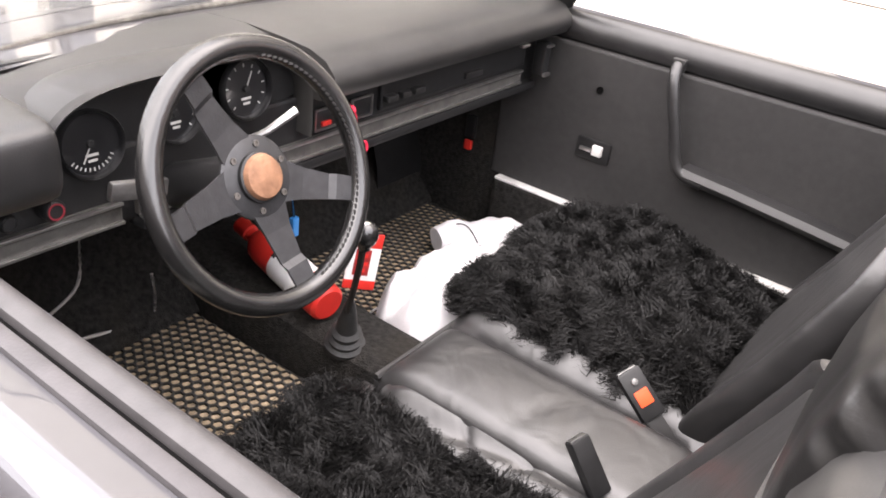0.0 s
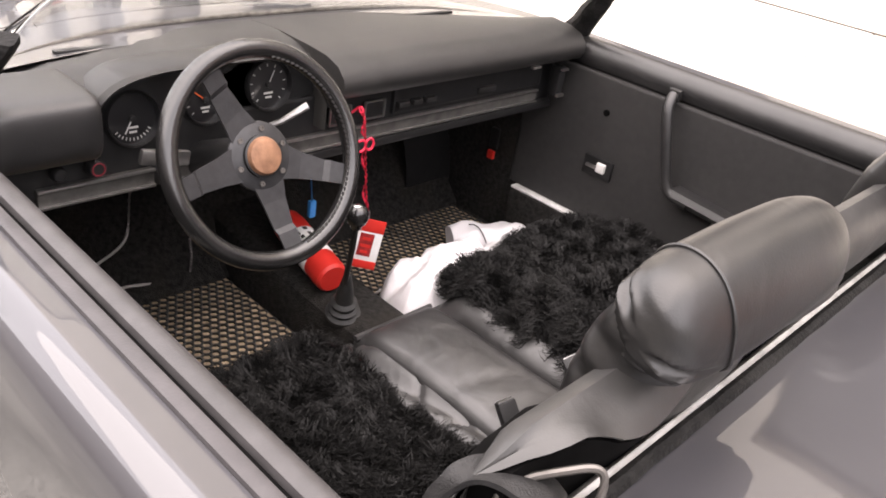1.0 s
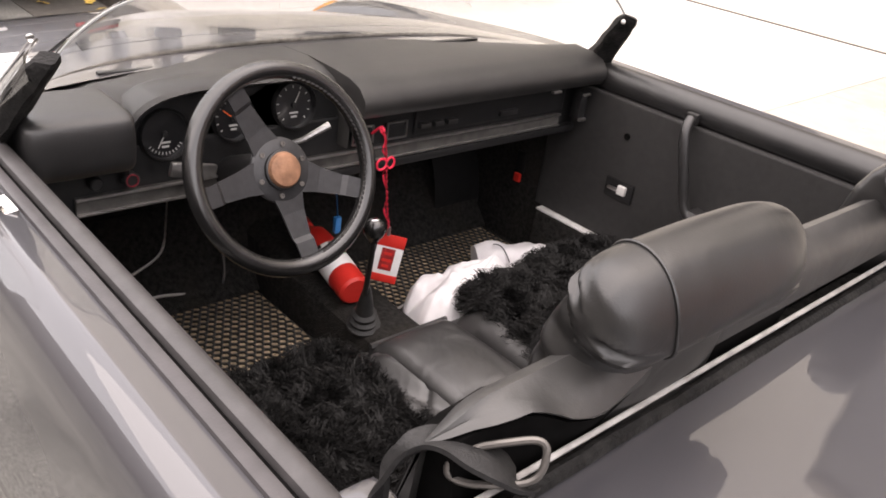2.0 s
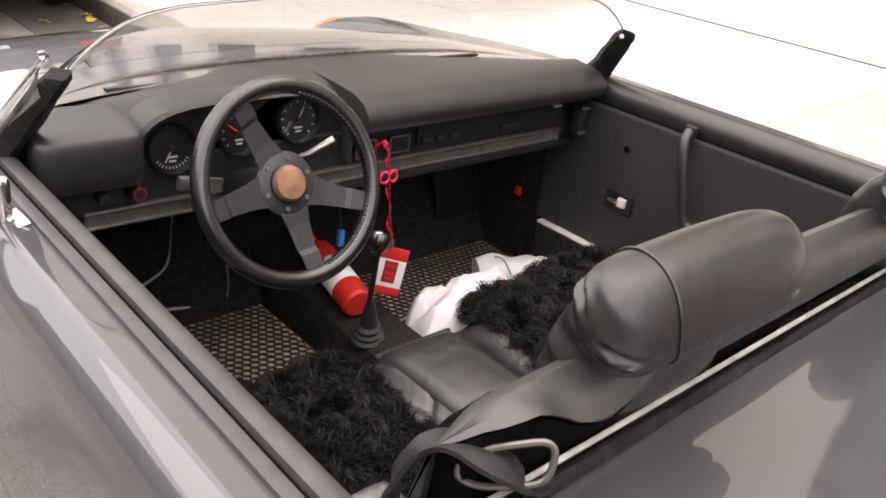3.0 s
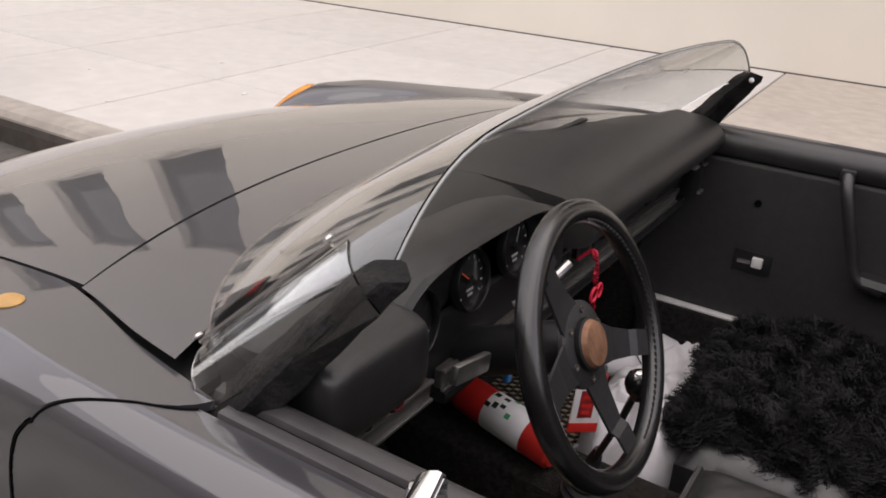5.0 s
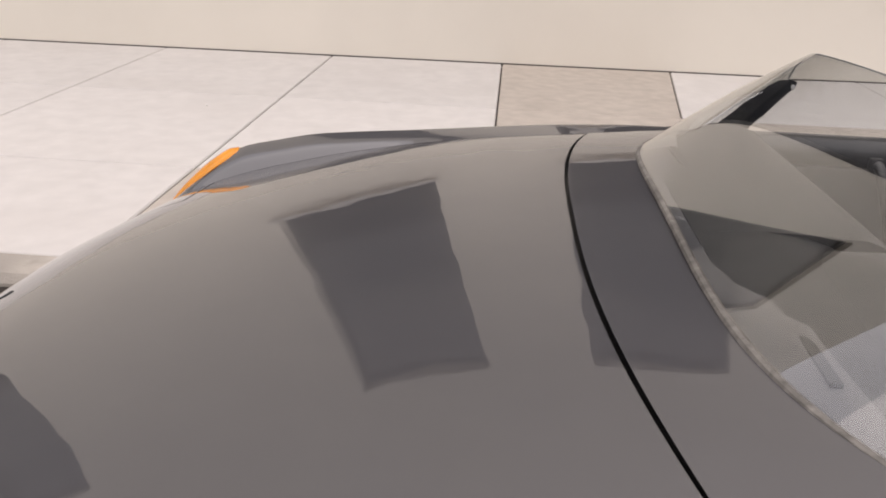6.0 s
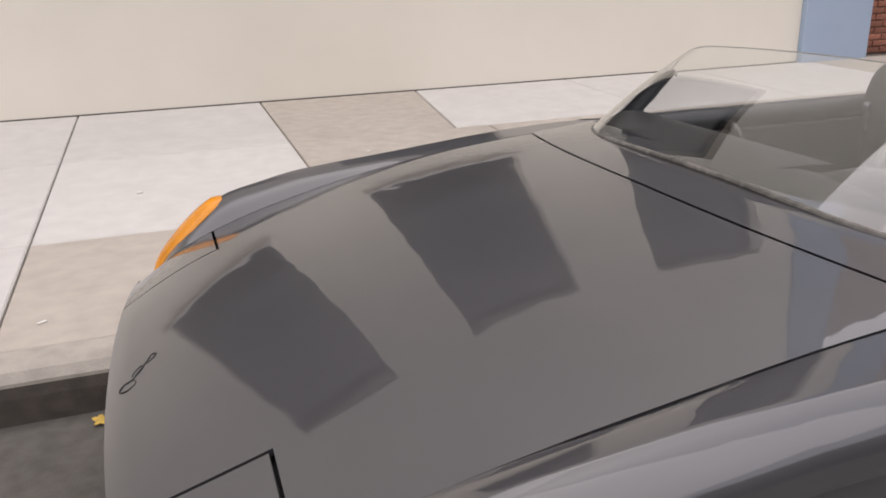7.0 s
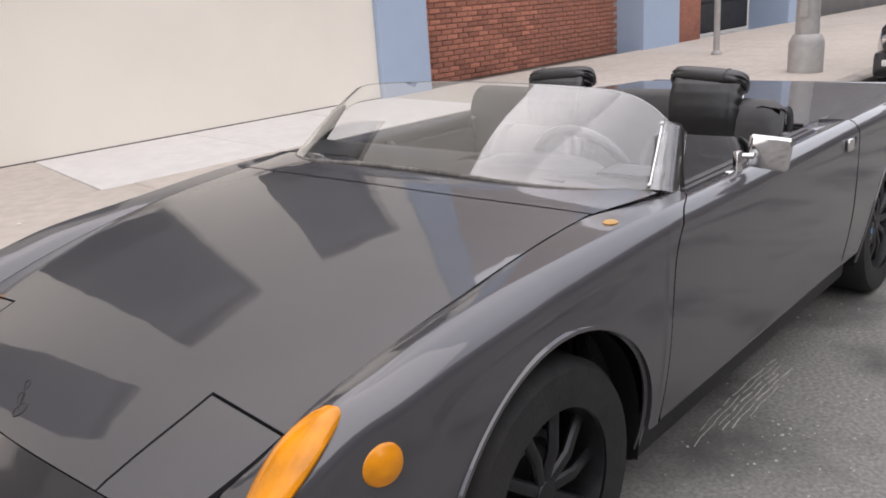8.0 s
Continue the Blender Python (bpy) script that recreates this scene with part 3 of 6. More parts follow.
# wheels
def wheel(x, s):
    w = part("wheel", lathe([(0.10, -0.02), (0.115, 0.0), (0.10, 0.02)], 20), RIM, car, m=pose(x, s * 0.715, AXLE_Z, 90 * -s))
    prof = [(0.20, -0.085), (0.245, -0.092), (0.285, -0.088), (0.303, -0.065), (0.306, 0.0), (0.303, 0.065), (0.285, 0.088), (0.245, 0.092), (0.20, 0.085)]
    part("tyre", lathe(prof, 48), TYRE, w)
    part("rim", lathe([(0.205, -0.08), (0.19, -0.06), (0.186, 0.03), (0.198, 0.078), (0.206, 0.082), (0.203, 0.06), (0.20, -0.08)], 40), RIM, w)
    part("brake_disc", lathe([(0.0, -0.01), (0.13, -0.01), (0.13, 0.004), (0.0, 0.004)], 32), DARK, w)
    part("hub_cap", lathe([(0.0, 0.06), (0.03, 0.058), (0.036, 0.045), (0.04, 0.02), (0.0, 0.02)], 24), RIM, w)
    for i in range(10):
        a = 2 * math.pi * i / 10
        bm = tube([(0.03 * math.cos(a), 0.03 * math.sin(a), 0.045), (0.10 * math.cos(a), 0.10 * math.sin(a), 0.055), (0.19 * math.cos(a), 0.19 * math.sin(a), 0.04)], 0.016, 8, flat=0.7)
        part("spoke", bm, RIM, w)
    part("valve_clip", box(0.165, 0.0, 0.07, 0.05, 0.02, 0.012, 0.003, m=pose(0, 0, 0)), BLUE, w, "bright blue clip", smooth=False)
    return w


for x in (AXLE_X, REAR_X):
    for s in (1, -1):
        wheel(x, s)
        part("wheel_house", sheet(lambda u, v: (x + 0.372 * math.cos(u), s * v, AXLE_Z + 0.372 * math.sin(u)), span(-0.25, math.pi + 0.25, 24), [0.50, 0.66, 0.79]), DARK, car)
        lip = [(x + (ARCH + 0.002) * math.cos(a), s * ((0.824 if x == AXLE_X else 0.840) - 0.35 * max(0, 0.60 - AXLE_Z - ARCH * math.sin(a)) ** 2), AXLE_Z + (ARCH + 0.002) * math.sin(a)) for a in span(-0.18, math.pi + 0.18, 40)]
        part("arch_lip", tube(lip, 0.008, 6, up=(0, 1, 0)), PAINT, car)

# rear deck and cockpit back wall
DECK_X = -1.845
bm = sheet(lambda u, v: (u, v, 0.832 - 0.008 * (v / 0.70) ** 2 - 0.012 * (u - DECK_X) ** 2), [*span(-3.3, -2.5, 8), *span(-2.42, DECK_X - 0.005, 16)], span(-0.70, 0.70, 29), 0.0)
bm.normal_update()
if sum(f.normal.z for f in bm.faces) < 0:
    bmesh.ops.reverse_faces(bm, faces=bm.faces)
thicken(bm, 0.02)
part("rear_deck", bm, PAINT, car)
part("tail_panel", box(-3.36, 0, 0.55, 0.1, 1.36, 0.50, 0.04), PAINT, car)
part("deck_trim", box(0, 0, 0, 0.006, 1.36, 0.025, 0.002, m=pose(DECK_X + 0.008, 0, 0.8475, 0, -32)), TRIM_STRIP, car, "worn bright metal strip")
part("deck_seal", tube([(DECK_X + 0.002, y, 0.8305 + 0.0012 * math.sin(31 * y) + 0.001 * math.sin(83 * y)) for y in span(-0.71, 0.71, 70)], 0.0085, 8), SEAL, car, "perished black rubber seal")
part("back_wall", box(DECK_X + 0.02, 0, 0.56, 0.03, 1.42, 0.54), CARPET, car, smooth=False)

# windscreen
def screen(u, v):
    """v across, u from base to top."""
    b = Vector((-0.613 - 0.185 * abs(v) ** 4.4, 0.715 * v, 0.868 - 0.036 * v * v))
    t = Vector((-0.955 - 0.02 * v * v, 0.655 * v, 1.074 - 0.028 * v * v - 0.072 * (max(0, abs(v) - 0.66) / 0.34) ** 3))
    p = b.lerp(t, u)
    p.z += 0.010 * math.sin(math.pi * u)
    return p


bm = sheet(screen, span(0, 1, 28), [*span(-1, -0.84, 20), *span(-0.82, 0.82, 80), *span(0.84, 1, 20)], 0.004)
bmesh.ops.recalc_face_normals(bm, faces=bm.faces)
glass = part("windscreen", bm, GLASS, car, "clear cut-down windscreen with a bare top edge")
glass.visible_shadow = False
part("screen_seal", tube([screen(0.0, v) for v in span(-0.99, 0.99, 60)], 0.0065, 8), SEAL_DUST, car, "pale dusty seal along the foot of the glass")
part("screen_edge", tube([screen(1.0, v) for v in [*span(-1, -0.86, 6), *span(-0.82, 0.82, 24), *span(0.86, 1, 6)]], 0.0020, 5),
     material("cut_glass_edge", (0.32, 0.33, 0.325), 0.45, 0, 0.1, 40), car)
for s in (1, -1):
    base, tip = Vector((-0.852, s * 0.728, 0.810)), Vector((-0.980, s * 0.668, 0.975))
    d = (tip - base).normalized()
    across = Vector((0.75, s * 0.66, 0)).normalized()
    up = d.cross(across).normalized()
    secs = []
    for t, w, h in ((-0.12, 0.030, 0.030), (0.1, 0.027, 0.027), (0.5, 0.024, 0.023), (0.93, 0.021, 0.020), (1.0, 0.016, 0.015)):
        c = base + (tip - base) * t
        w, h = (w * 0.98, h * 0.98) if s > 0 else (w * 1.12, h * 1.12)
        secs.append([c + across * w * a + up * h * b for a, b in ((-1, -0.7), (-0.7, -1), (0.7, -1), (1, -0.7), (1, 0.7), (0.7, 1), (-0.7, 1), (-1, 0.7))])
    fine = []
    for a, b in zip(secs, secs[1:]):
        for q in range(5):
            fine.append([u.lerp(v, q / 5) for u, v in zip(a, b)])
    fine.append(secs[-1])
    secs = [[v + noise.noise_vector(v * 34) * 0.0035 for v in ring] for ring in fine]
    post = part("screen_post", rings(secs), SEAL, car, "stub of the sawn-off windscreen post")
    if s < 0:
        part("strip_screw", lathe([(0, 0), (0.006, 0), (0.005, 0.003), (0, 0.004)], 12, frame_to(tip + Vector((-0.004, 0.030, -0.010)), (-0.5, 0.8, 0.3))), STEEL, post)
        continue
    # the glass wraps round over the stub, held by a screwed strip
    foot_in, head_in = Vector((-0.777, s * 0.703, 0.838)), Vector((-0.930, s * 0.661, 0.986))
    foot_out, head_out = Vector((-0.836, s * 0.750, 0.815)), Vector((-0.990, s * 0.694, 0.947))

    def wrap(u, v):
        p = foot_in.lerp(head_in, u).lerp(foot_out.lerp(head_out, u), v)
        return p + Vector((0.35, s * 0.85, 0.40)) * (0.012 * math.sin(math.pi * v))

    bm = sheet(wrap, span(0, 1, 8), span(0, 1, 7), 0.004)
    bmesh.ops.recalc_face_normals(bm, faces=bm.faces)
    side = part("side_glass", bm, GLASS, post, "scratched clear corner of the screen")
    side.visible_shadow = False
    strip = [foot_in.lerp(head_in, u) + Vector((0.006, s * 0.003, 0.005)) for u in span(0.04, 0.93, 8)]
    for k in (0, -1):
        part("strip_screw", lathe([(0, 0), (0.006, 0), (0.005, 0.003), (0, 0.004)], 12, frame_to(strip[k] + Vector((0.003, 0, 0.004)), (0.75, 0, 0.66))), STEEL, post)
    part("bright_strip", tube(strip, 0.0034, 6), CHROME, post, "bright metal strip")

# lamps and markers
for s in (1, -1):
    secs = []
    for t in span(0, 1, 14):
        x = 0.298 + 0.205 * t
        z = crown(x)
        w = 0.047 * max(0.012, math.sin(math.pi * (0.004 + t * 0.97))) ** 0.55
        cy = 0.738 - 0.035 * t
        n = Vector((0.62, s * 0.42, 0.66))
        secs.append([Vector((x, s * (cy + w * math.cos(a)), z - 0.008 - 0.10 * max(0, abs(cy + w * math.cos(a)) - 0.725))) + n * (0.020 * min(1, w / 0.03) * math.sin(a)) for a in span(-0.5, math.pi + 0.5, 12)])
    part("turn_signal", rings(secs), AMBER, car, "long amber turn signal lens")
    bm = lathe([(0.038, 0.0), (0.038, 0.006), (0.034, 0.011), (0.031, 0.012), (0.022, 0.019), (0.010, 0.022), (0.0, 0.0225)], 28, frame_to((0.284, s * 0.802, 0.634), (0.30, s, 0.12)))
    part("side_marker", bm, AMBER, car, "round amber side marker")
bm = lathe([(0.0, 0.0), (0.017, 0.0), (0.0175, 0.005), (0.013, 0.008), (0.0, 0.009)], 20, pose(-0.513, 0.748, 0.822))
part("wing_cap", bm, AMBER_DULL, car, "dull amber round cap")
# thin scrawl in the middle of the bonnet's front
scrawl = (((0.555, 0.062), (0.562, 0.048), (0.552, 0.034), (0.536, 0.040), (0.534, 0.056), (0.546, 0.064), (0.555, 0.060)), ((0.548, 0.040), (0.530, 0.026), (0.520, 0.012), (0.524, 0.002), (0.536, 0.010), (0.540, 0.022)),
          ((0.536, 0.028), (0.520, 0.008), (0.508, -0.010)), ((0.514, 0.006), (0.502, 0.000), (0.497, -0.012), (0.505, -0.018), (0.512, -0.008)))
for pts in scrawl:
    part("badge_scrawl", tube([(x, y, bonnet(x, y) + 0.0003) for x, y, _ in smooth_path([(a, b, 0) for a, b in pts], 6)], 0.0012, 5), DARK, car)

# ---------- cockpit ----------
part("cockpit_floor", box(-1.15, 0, 0.235, 1.42, 1.40, 0.02), CARPET, car, smooth=False)
part("bulkhead", box(-0.44, 0, 0.47, 0.02, 1.36, 0.50), CARPET, car, smooth=False)
bm = sheet(lambda u, v: (-0.46 - 0.16 * u, v, 0.44 - 0.19 * u), span(0, 1, 5), span(-0.67, 0.67, 12), 0.01)
part("toe_board", bm, CARPET, car, smooth=False)
for s in (1, -1):
    part("footwell_side", box(-0.66, s * 0.700, 0.50, 0.40, 0.04, 0.52, 0.01), CARPET, car, smooth=False)
secs = []
for x, w, h in ((-0.46, 0.115, 0.395), (-0.7, 0.11, 0.36), (-0.95, 0.105, 0.345), (-1.15, 0.10, 0.345), (-1.80, 0.10, 0.345)):
    secs.append([(x, 0.020 + a * w * 0.80, z) for a, z in ((-1.05, 0.24), (-1, h - 0.05), (-0.85, h - 0.015), (-0.5, h), (0.5, h), (0.85, h - 0.015), (1, h - 0.05), (1.05, 0.24))])
part("tunnel", rings(secs), CARPET, car)

# dashboard
def screen_foot(x, y):
    """Keeps the dashboard's front behind the curved foot of the screen."""
    foot = -0.640 - 0.17 * (abs(y) / 0.715) ** 4.0
    return x if x < -0.80 else -0.80 + (x + 0.80) / 0.16 * (foot + 0.80)


dash = part("dashboard", rings([[(screen_foot(x, y), y, z) for x, z in ((-0.64, 0.866 - 0.040 * (y / 0.7) ** 2), (-0.74, 0.872 - 0.02 * (y / 0.7) ** 2), (-0.83, 0.870), (-0.89, 0.866), (-0.925, 0.855), (-0.945, 0.835), (-0.948, 0.815), (-0.938, 0.797),
            (-0.915, 0.788), (-0.885, 0.788), (-0.80, 0.78), (-0.64, 0.78))] for y in span(0.085, -0.672, 12)]), DASH, car, "dusty black padded dashboard")
bm = rings([[(screen_foot(x, y), y, z - 0.03 * max(0, y - 0.3)) for x, z in ((-0.64, 0.866 - 0.034 * (y / 0.7) ** 2), (-0.74, 0.872 - 0.014 * (y / 0.7) ** 2), (-0.80, 0.866), (-0.84, 0.854), (-0.86, 0.835), (-0.86, 0.72), (-0.64, 0.72))] for y in span(0.70, 0.086, 8)])
part("driver_top", bm, DASH, dash)
part("lower_panel", box(-0.80, -0.0, 0.725, 0.14, 1.34, 0.115, 0.006), DARK, dash, smooth=False)
part("knee_edge", box(-0.855, -0.13, 0.665, 0.07, 1.06, 0.02, 0.008), DARK, dash)
part("under_dash", box(-0.62, 0, 0.66, 0.36, 1.34, 0.03), DARK, dash, smooth=False)
for y0, y1 in ((0.615, 0.425), (0.40, -0.60)):
    part("trim_strip", box(-0.8755, (y0 + y1) / 2, 0.692, 0.012, abs(y1 - y0), 0.030, 0.003), TRIM, dash, smooth=False)
    part("bright_bead", box(-0.8835, (y0 + y1) / 2, 0.706, 0.006, abs(y1 - y0), 0.0045, 0.001), STEEL, dash, smooth=False)
    part("bright_bead", box(-0.8835, (y0 + y1) / 2, 0.678, 0.006, abs(y1 - y0), 0.0045, 0.001), STEEL, dash, smooth=False)
part("glove_door", box(-0.8735, -0.36, 0.748, 0.012, 0.50, 0.066, 0.006), DARK, dash, smooth=False)
part("glove_latch", box(-0.882, -0.40, 0.735, 0.010, 0.06, 0.014, 0.003), VINYL, dash)
part("side_vent", box(-0.905, -0.640, 0.735, 0.03, 0.028, 0.075, 0.006), DARK, dash)
part("vent_slide", box(-0.923, -0.640, 0.70, 0.008, 0.026, 0.008, 0.002), STEEL, dash, smooth=False)
part("vent_slide", box(-0.923, -0.640, 0.766, 0.008, 0.026, 0.006, 0.002), STEEL, dash, smooth=False)
part("roll_screw", box(-0.937, -0.50, 0.792, 0.01, 0.03, 0.006, 0.002), STEEL, dash, smooth=False)
# demister slots at the foot of the screen
for y, w, z in ((0.40, 0.20, 0.8565), (-0.33, 0.22, 0.8625)):
    part("demister_slot", box(-0.700, y, z, 0.014, w, 0.006, 0.002), DARK, dash, smooth=False)
# padded knee bolster at the driver's side
secs = []
outline = smooth_path([(x, z, 0) for x, z in ((-0.80, 0.866), (-0.86, 0.8665), (-0.912, 0.8655), (-0.934, 0.860), (-0.943, 0.848), (-0.946, 0.815), (-0.942, 0.782), (-0.920, 0.762), (-0.86, 0.757), (-0.80, 0.757))], 4)
for y, k in ((0.698, 0.86), (0.694, 0.94), (0.685, 0.985), (0.66, 1.0), (0.62, 1.005), (0.575, 1.0), (0.553, 1.0), (0.543, 0.993), (0.537, 0.972), (0.534, 0.93)):
    cx, cz = -0.865, 0.813
    secs.append([(cx + (p.x - cx) * k, y, cz + (p.y - cz) * k) for p in [Vector((q[0], q[1])) for q in outline]])
part("bolster", rings(secs), VINYL, dash)


def hood_curve(grow):
    """The outline of the instrument hood, y and z."""
    pts = []
    for a in span(-0.15, math.pi + 0.15, 29):
        c, s = math.cos(a), math.sin(a)
        pts.append((0.308 + (0.218 + grow) * math.copysign(abs(c) ** 0.55, c), 0.760 + (0.112 + grow) * math.copysign(abs(s) ** 0.60, s)))
    return pts


outer, inner = hood_curve(0.012), hood_curve(0.0)
secs = [[(-0.765, y, z - 0.022) for y, z in outer], [(-0.82, y, z - 0.002) for y, z in outer], [(-0.892, y, z) for y, z in outer], [(-0.900, (y + b) / 2, (z + c) / 2) for (y, z), (b, c) in zip(outer, inner)],
        [(-0.892, y, z) for y, z in inner], [(-0.858, y, z) for y, z in inner]]
bm = rings(secs, closed=False)
bmesh.ops.recalc_face_normals(bm, faces=bm.faces)
part("instrument_hood", bm, DASH, dash)
part("instrument_board", prism([(y, z) for y, z in [(0.53, 0.70), (0.086, 0.70)] + inner[2:-2]], 0.006, Matrix(((0, 0, -1, -0.858), (1, 0, 0, 0), (0, 1, 0, 0), (0, 0, 0, 1)))), DARK, dash, smooth=False)


def gauge(y, z, r, sweep, pointer):
    m = frame_to((-0.866, y, z), (-1, 0, 0.12))
    g = part("gauge", lathe([(0, 0), (r, 0), (r, 0.006), (r * 0.93, 0.012), (r * 0.90, 0.008), (r * 0.90, 0.003), (0, 0.003)], 32), DIAL, dash, m=m)
    part("bezel", lathe([(r * 0.93, 0.009), (r * 0.975, 0.0135), (r * 1.02, 0.010), (r, 0.0)], 32), DARK, g)
    for a in span(*sweep, 11):
        bm = box(0, r * 0.74, 0.0042, 0.0018, r * 0.11, 0.0006)
        bmesh.ops.rotate(bm, matrix=Matrix.Rotation(a, 3, "Z"), verts=bm.verts)
        part("tick", bm, MARK, g, smooth=False)
    bm = box(0, r * 0.30, 0.0058, 0.0018, r * 0.58, 0.0012)
    bmesh.ops.rotate(bm, matrix=Matrix.Rotation(pointer, 3, "Z"), verts=bm.verts)
    part("pointer", bm, NEEDLE if r < 0.0435 else MARK, g, smooth=False)
    part("boss", lathe([(0, 0.004), (0.006, 0.004), (0.005, 0.009), (0, 0.0095)], 12), DARK, g)
    for k, (dx, dy, w) in enumerate(((0, -0.32, 0.4), (0, -0.48, 0.28))):
        part("dial_bar", box(dx * r, dy * r, 0.0042, w * r, 0.0035, 0.0006), MARK, g, smooth=False)


gauge(0.455, 0.795, 0.046, (2.2, 4.1), 2.6)
gauge(0.325, 0.808, 0.043, (2.3, -2.3), 0.9)
gauge(0.198, 0.818, 0.047, (2.4, -2.4), -0.5)
# knobs and switches on the panel
def knob(y, z, r, mat, ring):
    m = frame_to((-0.872, y, z), (-1, 0, 0.1))
    k = part("dash_knob", lathe([(0, 0), (r * 0.5, 0), (r * 0.5, 0.012), (r, 0.014), (r, 0.024), (r * 0.8, 0.028), (0, 0.029)], 20), mat, dash, m=m)
    part("knob_ring", lathe([(r * 0.60, 0.0285), (r * 0.72, 0.0285), (r * 0.72, 0.030), (r * 0.60, 0.030), (r * 0.60, 0.0285)], 20), ring, k)


knob(0.527, 0.731, 0.015, DARK, DARK_RED)
knob(0.585, 0.733, 0.012, DARK, DARK)
for y in (0.035, -0.055):
    part("rocker_switch", box(-0.876, y, 0.738, 0.012, 0.050, 0.034, 0.004), DARK, dash)
    for dz in (0.018, -0.018):
        part("switch_rim", box(-0.883, y, 0.738 + dz, 0.004, 0.052, 0.003), STEEL, dash, smooth=False)
    for dy in (0.026, -0.026):
        part("switch_rim", box(-0.883, y + dy, 0.738, 0.004, 0.003, 0.036), STEEL, dash, smooth=False)
part("rocker_lens", box(-0.884, 0.035, 0.730, 0.006, 0.022, 0.008, 0.002), RED, dash)
for y, w in ((-0.13, 0.03), (-0.17, 0.026), (-0.21, 0.03)):
    part("heater_slide", box(-0.886, y, 0.74, 0.016, w, 0.012, 0.003), VINYL, dash)
# stalk beside the wheel
part("column_stalk", tube([(-0.90, 0.245, 0.75), (-0.93, 0.21, 0.772), (-0.945, 0.165, 0.800)], 0.006, 8, taper=lambda t: 0.7 + 0.5 * t), STEEL, dash, "bright metal stalk")
part("stalk_paddle", box(-0.945, 0.44, 0.755, 0.012, 0.085, 0.026, 0.005, m=pose(0, 0, 0, 12)), STEEL, dash, "dull metal stalk paddle")

# steering wheel
WHEEL = frame_to((-1.045, 0.330, 0.775), (-0.92, 0.0, 0.40))
sw = part("steering_wheel", lathe([(0, -0.012), (0.050, -0.012), (0.056, -0.008), (0.056, -0.002), (0.050, 0.002), (0, 0.002)], 32), SPOKE, car, "black leather rimmed steering wheel with four spokes", m=WHEEL)
R = 0.166
part("wheel_rim", tube([(R * math.cos(a), R * math.sin(a), 0.018) for a in span(0, 2 * math.pi, 73)[:-1]], 0.0155, 14, loop=True), RIM_LEATHER, sw, "shiny worn black leather")
for a in (117, 189, 276, 338):
    a = radians(a)
    secs = []
    for r, w, z, t in ((0.035, 0.030, -0.002, 0.004), (0.075, 0.022, -0.001, 0.004), (0.118, 0.018, 0.004, 0.004), (0.126, 0.018, 0.012, 0.004), (0.158, 0.017, 0.018, 0.004)):
        d, n = Vector((math.cos(a), math.sin(a), 0)), Vector((-math.sin(a), math.cos(a), 0))
        secs.append([d * r + n * (w * q) + Vector((0, 0, z + t * h)) for q, h in ((-1, -0.5), (1, -0.5), (1, 0.5), (-1, 0.5))])
    part("spoke", rings(secs), SPOKE, sw, smooth=False)
part("horn_button", lathe([(0, 0.002), (0.031, 0.002), (0.031, 0.010), (0.0275, 0.0165), (0.018, 0.0185), (0, 0.0195)], 32), COPPER, sw, "worn copper-coloured horn button")
part("horn_ring", lathe([(0.030, 0.003), (0.034, 0.003), (0.034, 0.009), (0.030, 0.0105)], 32), DARK, sw)
for i in range(6):
    a = math.pi * (i + 0.3) / 3
    part("hub_bolt", lathe([(0, 0.002), (0.0046, 0.002), (0.0046, 0.0042), (0.0025, 0.0042), (0.002, 0.0030), (0, 0.0030)], 10, pose(0.044 * math.cos(a), 0.044 * math.sin(a), 0)), BOLT, sw)
for i in range(46):
    a = radians(-75 + 150 * i / 45)
    part("stitch", box((R - 0.0125) * math.cos(a), (R - 0.0125) * math.sin(a), 0.0275, 0.003, 0.0065, 0.002, m=pose(0, 0, 0, 0, 0, math.degrees(a) + 20)), VINYL, sw, smooth=False)
part("steering_column", tube([WHEEL @ Vector((0, 0, -0.01)), WHEEL @ Vector((0, 0, -0.10)), WHEEL @ Vector((0, 0.0, -0.22))], 0.034, 16), DARK, car)

# gear lever
gl = part("gear_lever", tube([(-0.985, 0.070, 0.335), (-1.012, 0.095, 0.45), (-1.048, 0.118, 0.55), (-1.066, 0.131, 0.615)], 0.006, 8), DARK, car)
part("gaiter", lathe([(0, 0), (0.055, 0.0), (0.057, 0.012), (0.045, 0.018), (0.049, 0.030), (0.038, 0.036), (0.042, 0.050), (0.030, 0.058), (0.025, 0.09), (0.016, 0.13), (0.010, 0.15), (0, 0.15)], 24,
     pose(-0.985, 0.070, 0.338, -9, -12) @ Matrix.Diagonal((0.66, 0.66, 0.82, 1))), RUBBER, gl, "ribbed black rubber gaiter")
part("gear_knob", lathe([(0, -0.030), (0.010, -0.027), (0.012, -0.020), (0.018, -0.014), (0.0215, -0.004), (0.0215, 0.004), (0.018, 0.014), (0.011, 0.0195), (0, 0.021)], 24, pose(-1.068, 0.133, 0.628)), RIM_LEATHER, gl)
part("knob_badge", lathe([(0.0175, -0.010), (0.0165, -0.004), (0.0125, 0.0015), (0.006, 0.004), (0, 0.0045)], 18, pose(-1.070, 0.135, 0.6445, -8, -12)), CHROME, gl, "pale worn badge")

